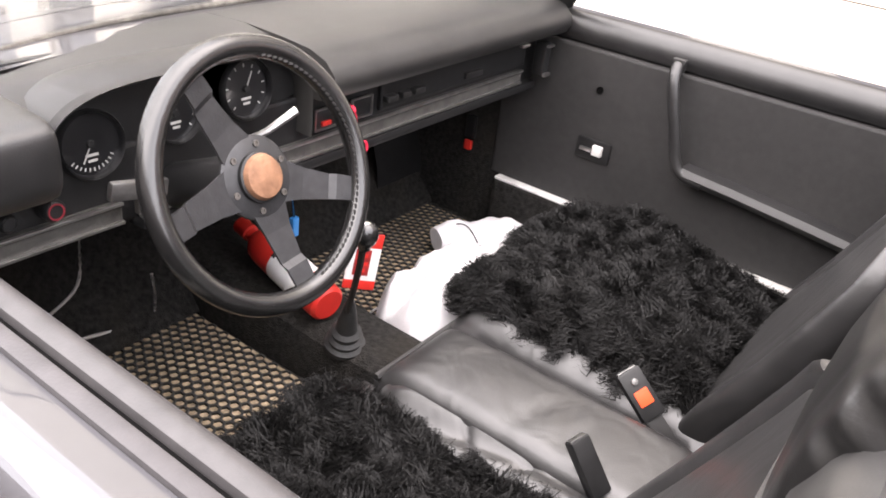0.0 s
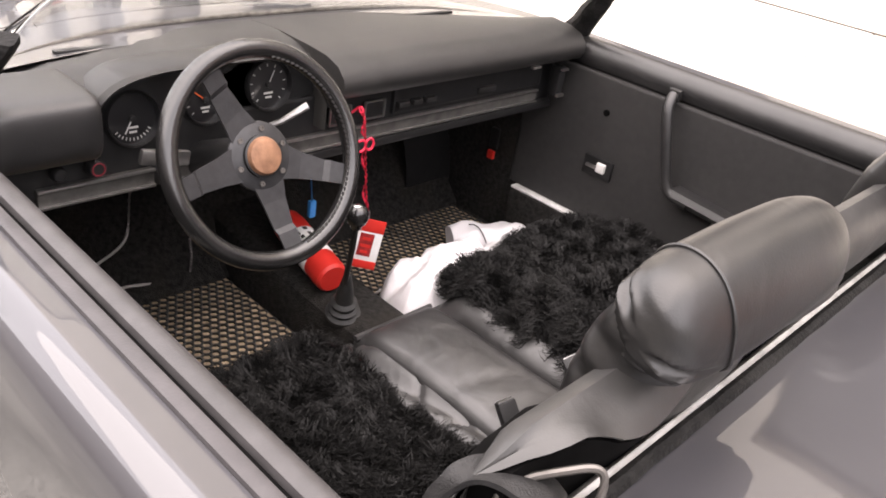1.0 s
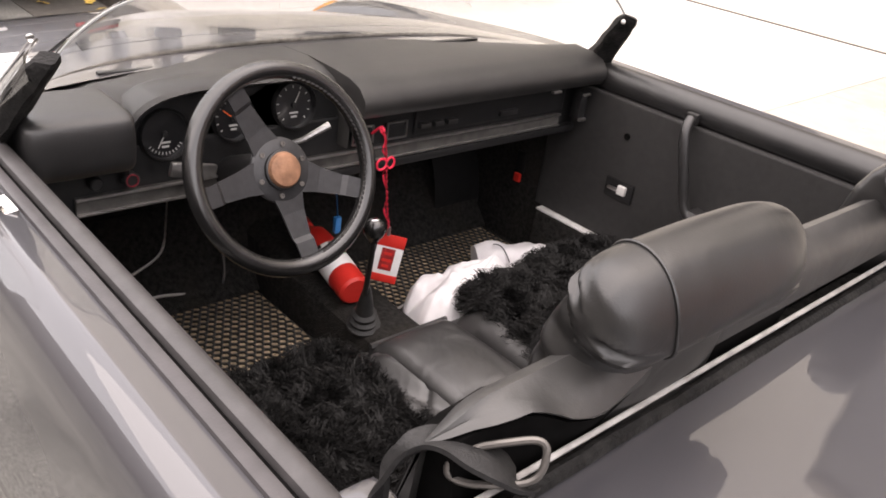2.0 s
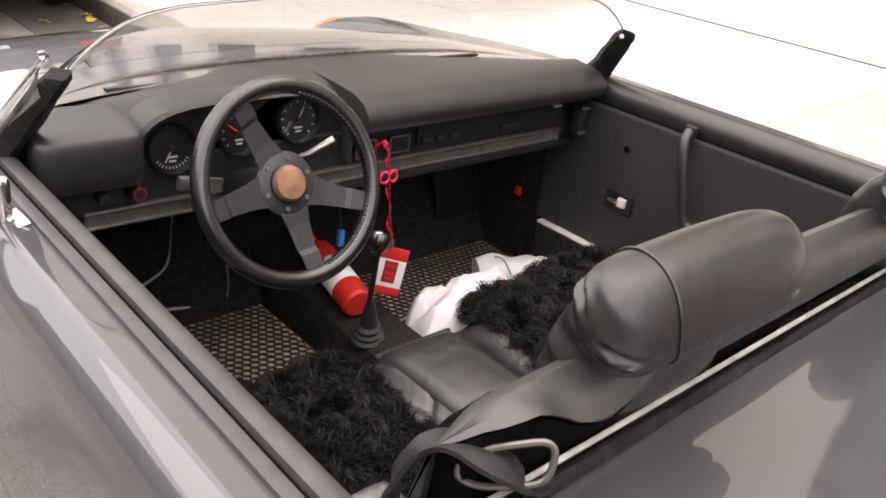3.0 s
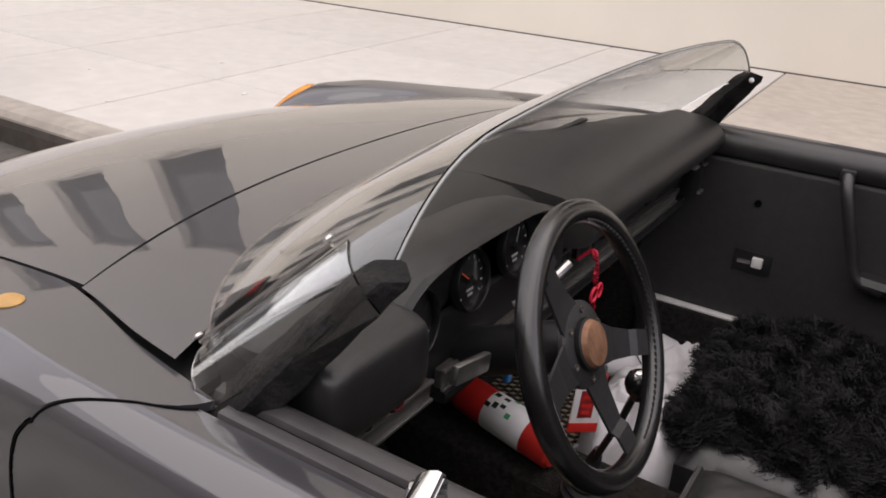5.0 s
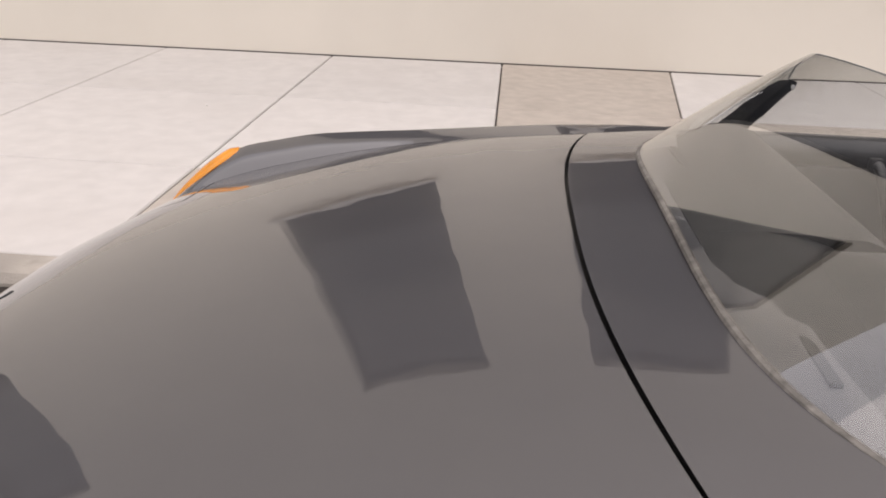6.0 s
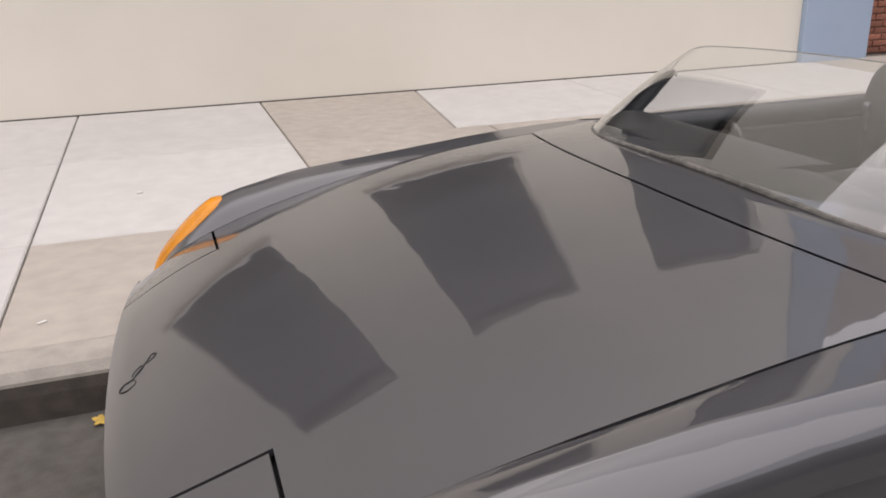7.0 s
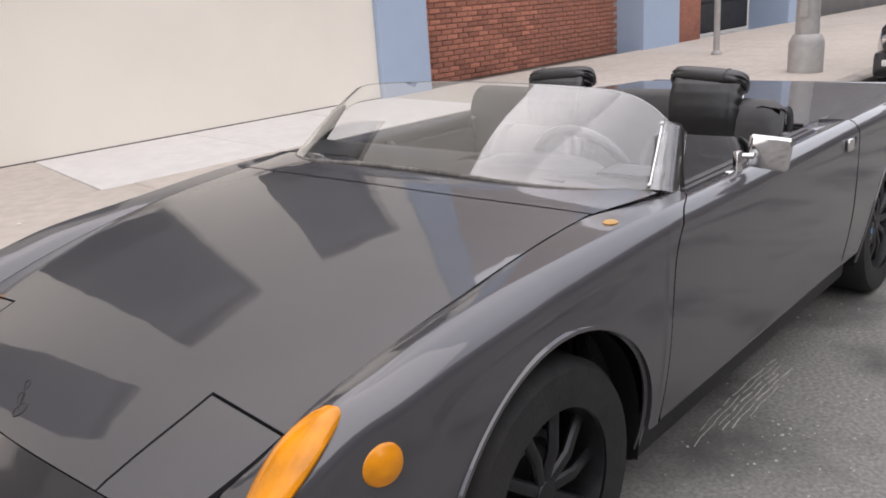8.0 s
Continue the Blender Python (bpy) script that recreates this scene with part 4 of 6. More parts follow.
# centre cushion and seats
def pillow(x0, x1, y0, y1, z0, z1, puff, r=0.03, folds=()):
    """A stuffed cushion with rounded rims."""
    def top(u, v):
        e = min(1, min(u, 1 - u, 10) / 0.12)
        f = min(1, min(v, 1 - v) / 0.16)
        k = math.sqrt(max(0, 1 - (1 - e) ** 2)) * math.sqrt(max(0, 1 - (1 - f) ** 2))
        z = z1 - r + r * k + puff * math.sin(math.pi * u) * math.sin(math.pi * v)
        for fx, fy, fs, fd in folds:
            d = (u - fx) * 0.9 + (v - fy) * fs
            z -= fd * math.exp(-(d / 0.02) ** 2) * math.exp(-((v - fy) / 0.3) ** 2)
        return Vector((x0 + (x1 - x0) * u, y0 + (y1 - y0) * v, z))
    bm = sheet(top, span(0, 1, 36), span(0, 1, 20))
    edge = [e for e in bm.edges if len(e.link_faces) == 1]
    low = bmesh.ops.extrude_edge_only(bm, edges=edge)["geom"]
    for v in low:
        if isinstance(v, bmesh.types.BMVert):
            v.co.z = z0
    bmesh.ops.recalc_face_normals(bm, faces=bm.faces)
    return bm


cc = part("centre_cushion", pillow(-1.155, -1.64, -0.004, 0.190, 0.345, 0.452, 0.010, folds=((0.52, 0.5, 0.12, 0.006), (0.60, 0.45, -0.1, 0.004), (0.66, 0.6, 0.1, 0.003))), WORN, car, "creased black leather centre cushion")
part("cushion_piping", tube([(-1.158, y, 0.430) for y in span(-0.004, 0.19, 6)] , 0.006, 6), WORN, cc)


def seat(s):
    """A high-backed seat; the origin lies on the floor below the cushion's middle."""
    cy = s * 0.345 + (0.02 if s < 0 else 0.045)
    hy = 0.402 if s > 0 else -0.285
    st = part("seat", pillow(-1.10, -1.66, cy - 0.245, cy + 0.245, 0.25, 0.405, 0.014, r=0.04), WORN, car, "black leather bucket seat with a built-in headrest")
    secs = []
    for z, x, w, d in ((0.36, -1.600, 0.225, 0.060), (0.44, -1.630, 0.240, 0.060), (0.56, -1.690, 0.245, 0.056), (0.66, -1.732, 0.235, 0.050), (0.73, -1.758, 0.222, 0.044), (0.775, -1.770, 0.200, 0.040), (0.80, -1.776, 0.165, 0.034), (0.78, -1.786, 0.128, 0.044), (0.866, -1.794, 0.132, 0.048), (0.90, -1.798, 0.134, 0.048), (0.95, -1.808, 0.133, 0.046), (0.978, -1.816, 0.129, 0.038), (0.996, -1.823, 0.124, 0.026), (1.005, -1.829, 0.112, 0.014), (1.008, -1.833, 0.092, 0.005)):
        ring = []
        for j in range(80):
            a = 2 * math.pi * j / 80
            c, q = math.cos(a), math.sin(a)
            wing = 0.030 * max(0, abs(c) - 0.6) / 0.4 * (1 if len(secs) < 7 else 0.3)
            if q > 0:
                wing -= 0.026 * math.exp(-((abs(c) - 0.66) / 0.06) ** 2) * (1 if len(secs) < 7 else 0)
            ring.append((x + d * math.copysign(abs(q) ** 0.6, q) + wing, (cy if len(secs) < 7 else hy - 0.020 * s) + w * math.copysign(abs(c) ** (0.55 if len(secs) < 7 else 0.75), c), z))
        secs.append(ring)
    part("backrest", rings(secs[:7]), WORN, st)
    pad = []
    for low, high in zip(secs[7:], secs[8:]):
        for t in span(0, 1, 7)[:-1]:
            ring = []
            for a, b in zip(low, high):
                p = Vector(a).lerp(Vector(b), t)
                out = max(0.0, min(1.0, ((p.y - hy) * s - 0.02) / 0.09)) ** 2 * min(1.0, max(0.0, (p.z - 0.872) / 0.02))
                wave = p.z - 0.930 - 0.55 * (p.x + 1.79)
                p.y -= s * out * (0.005 * math.exp(-((wave - 0.012) / 0.012) ** 2) + 0.006 * math.exp(-((wave + 0.030) / 0.012) ** 2) - 0.003 * math.exp(-((wave + 0.009) / 0.012) ** 2))
                ring.append(p)
            pad.append(ring)
    part("headrest_front", rings(pad + [secs[-1]]), LEATHER, st)
    # headrest: a fat barrel with piped, puckered side gussets, turned a little towards the door
    m = pose(-1.834, hy - 0.026 * s, 0.977, -3.5 * s, 0, -4.8 * s)
    LEN = ((0.150, 0.10), (0.1495, 0.22), (0.149, 0.34), (0.1475, 0.46), (0.1455, 0.57), (0.1425, 0.67), (0.138, 0.76), (0.132, 0.84), (0.124, 0.90), (0.113, 0.945), (0.103, 0.970), (0.094, 0.985), (0.076, 1.0), (0.052, 1.012), (0.026, 1.02))

    def barrel(y, k, j, n, grow=1.0):
        a = 2 * math.pi * j / n
        c, q = math.cos(a), math.sin(a)
        px = 0.044 * math.copysign(abs(c) ** 0.95, c) * k * grow
        pz = 0.053 * math.copysign(abs(q) ** 0.92, q) * k * grow
        fold = 0.0
        if abs(y) > 0.08:
            wave = pz - 0.75 * px
            deep = min(1.0, (abs(y) - 0.080) / 0.03) * min(1.0, max(0.0, (k - 0.30) / 0.45))
            fold = deep * (0.021 * math.exp(-((wave - 0.006) / 0.009) ** 2) + 0.023 * math.exp(-((wave + 0.028) / 0.009) ** 2) - 0.008 * math.exp(-((wave + 0.012) / 0.010) ** 2) - 0.007 * math.exp(-((wave - 0.022) / 0.014) ** 2))
        px += 0.0025 * math.sin(8 * q + 26 * y) * min(1, max(0, -q + 0.2))
        return m @ Vector((px + 0.22 * pz - 0.006 * q * abs(q), y - math.copysign(fold, y), pz * (0.86 if pz < 0 else 1.0) + 0.10 * px))

    secs = []
    for y, k in (*[(-q, k) for q, k in LEN], (0, 1.025), *[(q, k) for q, k in reversed(LEN)]):
        secs.append([barrel(y, k, q, 72) for q in range(72)])
    h = part("headrest", rings(secs), LEATHER, st, "fat padded black headrest", angle=70)
    for y in (0.077 * s,):
        part("piping", tube([barrel(y, 1.0, q, 48, 1.012) for q in range(48)], 0.0021, 6, up=(0, 1, 0), loop=True), LEATHER, h)
    return st


seat(1)
seat(-1)
# belt buckles standing beside the centre cushion
def buckle(at, face, up, wide, release):
    b = part("belt_buckle", box(0, 0, 0, wide, 0.084, 0.022, 0.005), DARK, car, "black belt buckle with a red button" if release else "black belt buckle", m=frame_to(at, face, up))
    part("buckle_strap", box(0, -0.062, -0.004, wide * 0.7, 0.06, 0.006, 0.002), VINYL, b)
    part("buckle_slot", box(0, 0.0418, 0.0, wide * 0.78, 0.003, 0.010), STEEL, b, smooth=False)
    if release:
        part("release_button", box(0, -0.006, 0.0105, 0.024, 0.026, 0.005, 0.002), ORANGE, b)
        part("buckle_stud", lathe([(0, 0), (0.006, 0), (0.005, 0.003), (0, 0.0035)], 12, pose(0, 0.022, 0.011)), DULL_STEEL, b)


buckle((-1.497, -0.045, 0.455), (-0.45, 0.62, 0.6), (0.07, 0.0, 0.067), 0.040, True)
buckle((-1.520, 0.180, 0.479), (-0.72, 0.40, 0.56), (0.049, 0.0, 0.068), 0.031, False)
# padded roll along the cockpit's rear edge, its vinyl torn loose below
secs, shade_fill = [], []
for y in span(0.668, -0.700, 90):
    e = min(1.0, ((0.6681 if y > 0 else 0.7001) - abs(y)) / 0.05)
    loose = min(1.0, max(0.0, (y - 0.44) / 0.07))
    tear = loose * 0.004 * noise.noise(Vector((y * 34, 1.3, 2.0)))
    top = 0.950 - 0.030 * (1 - math.sqrt(max(0, e))) + 0.003 * math.sin(7 * y) - 0.022 * min(1, max(0, (y - 0.40) / 0.1))
    low = min(curve_at(y, (0.30, 0.872), (0.38, 0.877), (0.43, 0.886), (0.47, 0.887), (0.51, 0.883), (0.55, 0.897), (0.585, 0.914), (0.61, 0.909), (0.66, 0.912), (0.71, 0.900)) + tear, top - 0.010)
    back = curve_at(y, (0.30, -1.838), (0.42, -1.845), (0.50, -1.852), (0.56, -1.846), (0.60, -1.836), (0.66, -1.820), (0.71, -1.812))
    pts = ((-1.745, 0.50), (-1.752, 0.74), (-1.764, 0.86), (-1.778, top - 0.030), (-1.792, top - 0.008), (-1.808, top), (-1.803 + 0.42 * (back + 1.803), top - 0.006), (back + 0.010, max(low + 0.007, top - 0.020)), (back, max(low + 0.003, top - 0.036)), (back + 0.003, low), (-1.780, low - 0.012), (-1.76, 0.50))
    gather = 0.85 * max(0.0, (y - 0.610) / 0.058) ** 2
    secs.append([(x + (-1.798 - x) * gather, y, z + (0.896 - z) * gather) if z > 0.8 else (x, y, z) for x, z in pts])
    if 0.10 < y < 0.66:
        shade_fill.append([(back + 0.006, y, low - 0.005), (-1.780, y, low - 0.010), (-1.780, y, 0.79), (-1.822, y, 0.79), (-1.824, y, 0.826)])
part("rear_roll", rings(secs), ROLL, car, "padded black vinyl roll behind the seats, torn along its edge")
# solid black filler stands in for the shade below the torn edge
part("roll_core", rings(shade_fill), VOID, car, "black filler painted as the shade under the torn roll")
# shoulder belt with its guide loop
strap = smooth_path([(-1.770, 0.688, 0.790), (-1.778, 0.690, 0.850), (-1.788, 0.682, 0.884), (-1.797, 0.668, 0.895), (-1.810, 0.651, 0.894), (-1.826, 0.634, 0.888), (-1.839, 0.617, 0.876), (-1.845, 0.605, 0.858), (-1.840, 0.597, 0.830)], 7)
secs = []
for i, c in enumerate(strap):
    q = (strap[min(i + 1, len(strap) - 1)] - strap[max(i - 1, 0)]).normalized()
    w = Vector((q.y, -q.x, 0.10)).normalized() * curve_at(i / len(strap), (0.0, 0.012), (0.30, 0.012), (0.45, 0.018), (0.60, 0.024), (0.8, 0.025), (1.0, 0.018))
    nn = w.cross(q).normalized() * 0.0022
    secs.append([c + w * a + nn * b + nn * (1.6 * math.cos(2.6 * a + i * 0.16) + 0.8 * math.sin(5 * a - i * 0.2)) for a, b in ((-1, -1), (-0.6, -1), (-0.2, -1), (0.2, -1), (0.6, -1), (1, -1), (1, 1), (0.6, 1), (0.2, 1), (-0.2, 1), (-0.6, 1), (-1, 1))])
belt = part("shoulder_belt", rings(secs), WEBBING, car, "black leather strap folded over the deck edge")
loop = []
for a in span(0, 2 * math.pi, 41)[:-1]:
    c, q = math.cos(a), math.sin(a)
    taper = 1.0 + 0.35 * c
    loop.append(Vector((-1.838, 0.624, 0.880)) + Vector((-0.026, -0.028, 0.009)) * math.copysign(abs(c) ** 0.6, c) + Vector((0.003, -0.005, 0.017)) * math.copysign(abs(q) ** 0.8, q) * taper)
part("belt_guide", tube(loop, 0.0034, 8, loop=True), BOLT, belt, "bright steel guide loop")
part("guide_plate", box(-1.866, 0.606, 0.838, 0.036, 0.032, 0.006, 0.002, m=pose(0, 0, 0, 0, -10, 14)), DULL_STEEL, belt)
part("guide_bolt", lathe([(0, 0), (0.010, 0), (0.010, 0.004), (0.007, 0.007), (0, 0.008)], 6, pose(-1.868, 0.606, 0.841)), DULL_STEEL, belt)
# pleated leather flap between the driver's seat and the centre cushion
def flap(u, v):
    x = -1.19 - 0.44 * u
    y = 0.196 + 0.052 * v + 0.004 * math.sin(9 * u)
    z = 0.447 - 0.018 * v + 0.007 * math.sin(5.5 * v + 7 * u) * (1 - 0.5 * v) - 0.014 * math.exp(-(u / 0.05) ** 2)
    z -= 0.008 * math.exp(-((u - 0.33 - 0.12 * v) / 0.018) ** 2) + 0.006 * math.exp(-((u - 0.6 + 0.1 * v) / 0.02) ** 2)
    return (x, y, z)


part("pleated_flap", sheet(flap, span(0, 1, 60), span(0, 1, 14), 0.004), WORN, cc, "loose pleated leather edge")

# door furniture
for s in (-1,):
    pull = smooth_path([(-1.212, s * 0.672, 0.795), (-1.215, s * 0.650, 0.790), (-1.225, s * 0.632, 0.755), (-1.255, s * 0.628, 0.66), (-1.272, s * 0.628, 0.605), (-1.292, s * 0.630, 0.583), (-1.335, s * 0.634, 0.575)], 6)
    p = part("door_pull", tube(pull, 0.0125, 12, up=(0, 1, 0)), VINYL, car, "slim black door pull")
    bm = rings([[(x, s * y, z) for y, z in ((0.676, zz), (0.625, zz + 0.004), (0.618, zz - 0.010), (0.64, zz - 0.030), (0.676, zz - 0.036))] for x, zz in ((-1.285, 0.596), (-1.40, 0.588), (-1.55, 0.574), (-1.665, 0.562))])
    part("armrest", bm, VINYL, p)
    part("pull_cap", box(-1.212, s * 0.668, 0.795, 0.03, 0.018, 0.028, 0.005), VINYL, p)
    lt = part("door_latch", box(-1.062, s * 0.672, 0.552, 0.085, 0.008, 0.050, 0.003), DARK, car)
    part("latch_lever", box(-1.075, s * 0.664, 0.556, 0.024, 0.012, 0.024, 0.003), SILL, lt, "bright latch lever")
    part("latch_bar", box(-1.045, s * 0.665, 0.552, 0.03, 0.008, 0.008, 0.002), STEEL, lt)
    part("winder_hole", lathe([(0, 0), (0.006, 0), (0.008, 0.002), (0.008, -0.004), (0, -0.004)], 14, frame_to((-1.047, s * 0.6735, 0.692), (0, -s, 0))), VOID, car)
for s in (1, -1):
    ht = part("door_handle", box(-1.905, s * 0.849, 0.766, 0.055, 0.014, 0.042, 0.006), CHROME, car, "small bright door handle")
    part("handle_recess", box(-1.935, s * 0.841, 0.766, 0.12, 0.006, 0.030, 0.002), DARK, ht)
part("red_tell_tale", box(-0.718, -0.672, 0.452, 0.022, 0.012, 0.026, 0.004), RED, car)
part("tell_tale_bracket", box(-0.718, -0.676, 0.50, 0.03, 0.01, 0.06, 0.003), DARK, car)

# outside mirror
mz = new("door_mirror")
mz.parent = car
MIR = frame_to((-1.142, 0.861, 0.878), (-0.97, -0.237, 0.046)) @ pose(0, 0, 0, 0, 0, 6.6)
OUTLINE = [(-0.056, 0.038), (-0.049, 0.046), (0.049, 0.046), (0.056, 0.038), (0.054, -0.036), (0.047, -0.044), (-0.047, -0.046), (-0.055, -0.038)]
bm = rings([[MIR @ Vector((x * k, y * k, z)) for x, y in OUTLINE] for z, k in ((-0.014, 0.86), (-0.013, 0.91), (-0.010, 0.955), (-0.005, 0.985), (0.0, 1.0), (0.003, 0.988))])
part("mirror_shell", bm, CHROME, mz)
part("mirror_gasket", prism([(x * 0.968, y * 0.960) for x, y in OUTLINE], 0.002, MIR @ pose(0, 0, 0.0022)), DARK, mz, smooth=False)
part("mirror_glass", prism([(x * 0.945, y * 0.930) for x, y in OUTLINE], 0.0018, MIR @ pose(0, 0, 0.0034)), MIRROR, mz, smooth=False)
part("mirror_stem", lathe([(0, -0.030), (0.013, -0.030), (0.0135, 0.018), (0.011, 0.025), (0, 0.027)], 18, pose(-1.103, 0.792, 0.860)), CHROME, mz)
part("mirror_arm", tube([(-1.115, 0.830, 0.872), (-1.105, 0.800, 0.872)], 0.008, 10), CHROME, mz)
part("mirror_foot", box(-1.105, 0.777, 0.825, 0.055, 0.024, 0.008, 0.003, m=pose(0, 0, 0, -12)), CHROME, mz)

# ---------- loose things in the cockpit ----------
def rubber_mat(x0, x1, y0, y1, z, label):
    """A mat of raised hexagon webs over dusty cells."""
    mat = thing("rubber_mat", label, "floor mat", ((x0 + x1) / 2, (y0 + y1) / 2, z), "footwell mats")
    cx, cy = (x0 + x1) / 2, (y0 + y1) / 2
    part("mat_base", box(0, 0, 0.002, x1 - x0, y1 - y0, 0.004), DIRT, mat, smooth=False)
    bm = bmesh.new()
    r, web, h = 0.0118, 0.80, 0.009
    i, x = 0, x0 + r
    while x < x1 - r:
        y = y0 + r + (r * 0.866 if i % 2 else 0)
        while y < y1 - r:
            out = [(x - cx + r * math.cos(a), y - cy + r * math.sin(a)) for a in [math.pi / 3 * k for k in range(6)]]
            inn = [(x - cx + r * web * math.cos(a), y - cy + r * web * math.sin(a)) for a in [math.pi / 3 * k for k in range(6)]]
            o = [bm.verts.new((*q, h)) for q in out]
            n = [bm.verts.new((*q, h)) for q in inn]
            d = [bm.verts.new((q[0], q[1], 0.004)) for q in inn]
            for k in range(6):
                m = (k + 1) % 6
                bm.faces.new((o[k], o[m], n[m], n[k]))
                bm.faces.new((n[k], n[m], d[m], d[k]))
            y += r * 1.732
        x += r * 1.5
        i += 1
    part("mat_web", bm, RUBBER, mat, smooth=False)["kind"] = "stuff"
    return mat


rubber_mat(-1.12, -0.60, 0.118, 0.655, 0.246, "black honeycomb rubber mat with dusty cells")
rubber_mat(-1.14, -0.60, -0.655, -0.080, 0.246, "black honeycomb rubber mat with dusty cells")


def sheepskin(cx, cy, sx, sy, base, rise, label, seed, count, trim=0.0, hump=0.0):
    """A shaggy black hide over a cushion."""
    rng = random.Random(seed)
    th = thing("sheepskin", label, "seat cover", (cx, cy, base), "seat covers")

    def top(u, v):
        # u, v from -1 to 1 over the hide
        e = max(abs(u), abs(v))
        r = math.sqrt(u * u + v * v)
        lump = 0.012 * noise.noise(Vector((u * 2.2 + seed, v * 2.2, 1.3))) + 0.010 * noise.noise(Vector((u * 5 + seed, v * 5, 4.3)))
        z = rise * (1 - 0.25 * r * r) + lump - 0.05 * max(0, e - 0.82) / 0.18 + hump * math.exp(-((u - 0.15) / 0.5) ** 2 - ((v + 0.8) / 0.4) ** 2)
        k = 1 + 0.06 * noise.noise(Vector((math.atan2(v, u) * 1.5, seed, 0)))
        sq = 1 / max(1.0, (abs(u) ** 5 + abs(v) ** 5) ** 0.2)
        tuck = 1 - trim * max(0.0, -v) * min(1.0, max(0.0, 0.45 - u))
        return Vector((u * sx * k * sq, v * sy * k * sq * tuck, z))

    bm = sheet(lambda u, v: top(u, v), span(-1, 1, 18), span(-1, 1, 18), 0.012)
    part("hide", bm, FUR, th)
    verts, faces = [], []
    locks = [(rng.uniform(-1, 1), rng.uniform(-1, 1), rng.uniform(0, 6.3), rng.uniform(0.7, 1.35)) for _ in range(520)]
    for u0, v0, turn, big in locks:
        lean = Vector((math.cos(turn) + 0.7 * u0, math.sin(turn) + 0.7 * v0, 0.75)).normalized()
        twist = rng.choice((-1, 1)) * rng.uniform(0.8, 1.6)
        for _ in range(count // 520):
            u, v = u0 + rng.gauss(0, 0.045), v0 + rng.gauss(0, 0.045)
            if max(abs(u), abs(v)) > 1.03:
                continue
            p = top(max(-1, min(1, u)), max(-1, min(1, v)))
            ln = rng.uniform(0.034, 0.066) * big
            flow = (lean + Vector((rng.gauss(0, 0.16), rng.gauss(0, 0.16), rng.gauss(0, 0.12))) + Vector((u0 - u, v0 - v, 0)) * 5.0).normalized()
            side = flow.cross(Vector((0, 0, 1)) + Vector((rng.gauss(0, 0.4), rng.gauss(0, 0.4), 0))).normalized()
            w0 = rng.uniform(0.0006, 0.0013)
            b = len(verts)
            for t, w in ((0, 1.0), (0.3, 1.1), (0.6, 0.9), (0.85, 0.6), (1.0, 0.15)):
                c = p + flow * ln * t * (1 - 0.35 * t) + side * ln * 0.42 * twist * math.sin(3.4 * t) * t + Vector((0, 0, -0.30 * ln * t * t))
                verts += [tuple(c - side * w * w0), tuple(c + side * w * w0 + Vector((0, 0, 0.0006 * w)))]
            for k in range(4):
                faces.append((b + 2 * k, b + 2 * k + 1, b + 2 * k + 3, b + 2 * k + 2))
    me = bpy.data.meshes.new("wool")
    me.from_pydata(verts, [], faces)
    me.materials.append(FUR)
    w = new("wool", me)
    w.parent = th
    w["kind"] = "stuff"
    return th


sheepskin(-1.368, 0.432, 0.292, 0.216, 0.395, 0.046, "shaggy black sheepskin on the driver's seat", 3, 46000)
sheepskin(-1.335, -0.375, 0.285, 0.255, 0.405, 0.046, "shaggy black sheepskin on the passenger seat", 8, 54000, trim=0.27, hump=0.040)


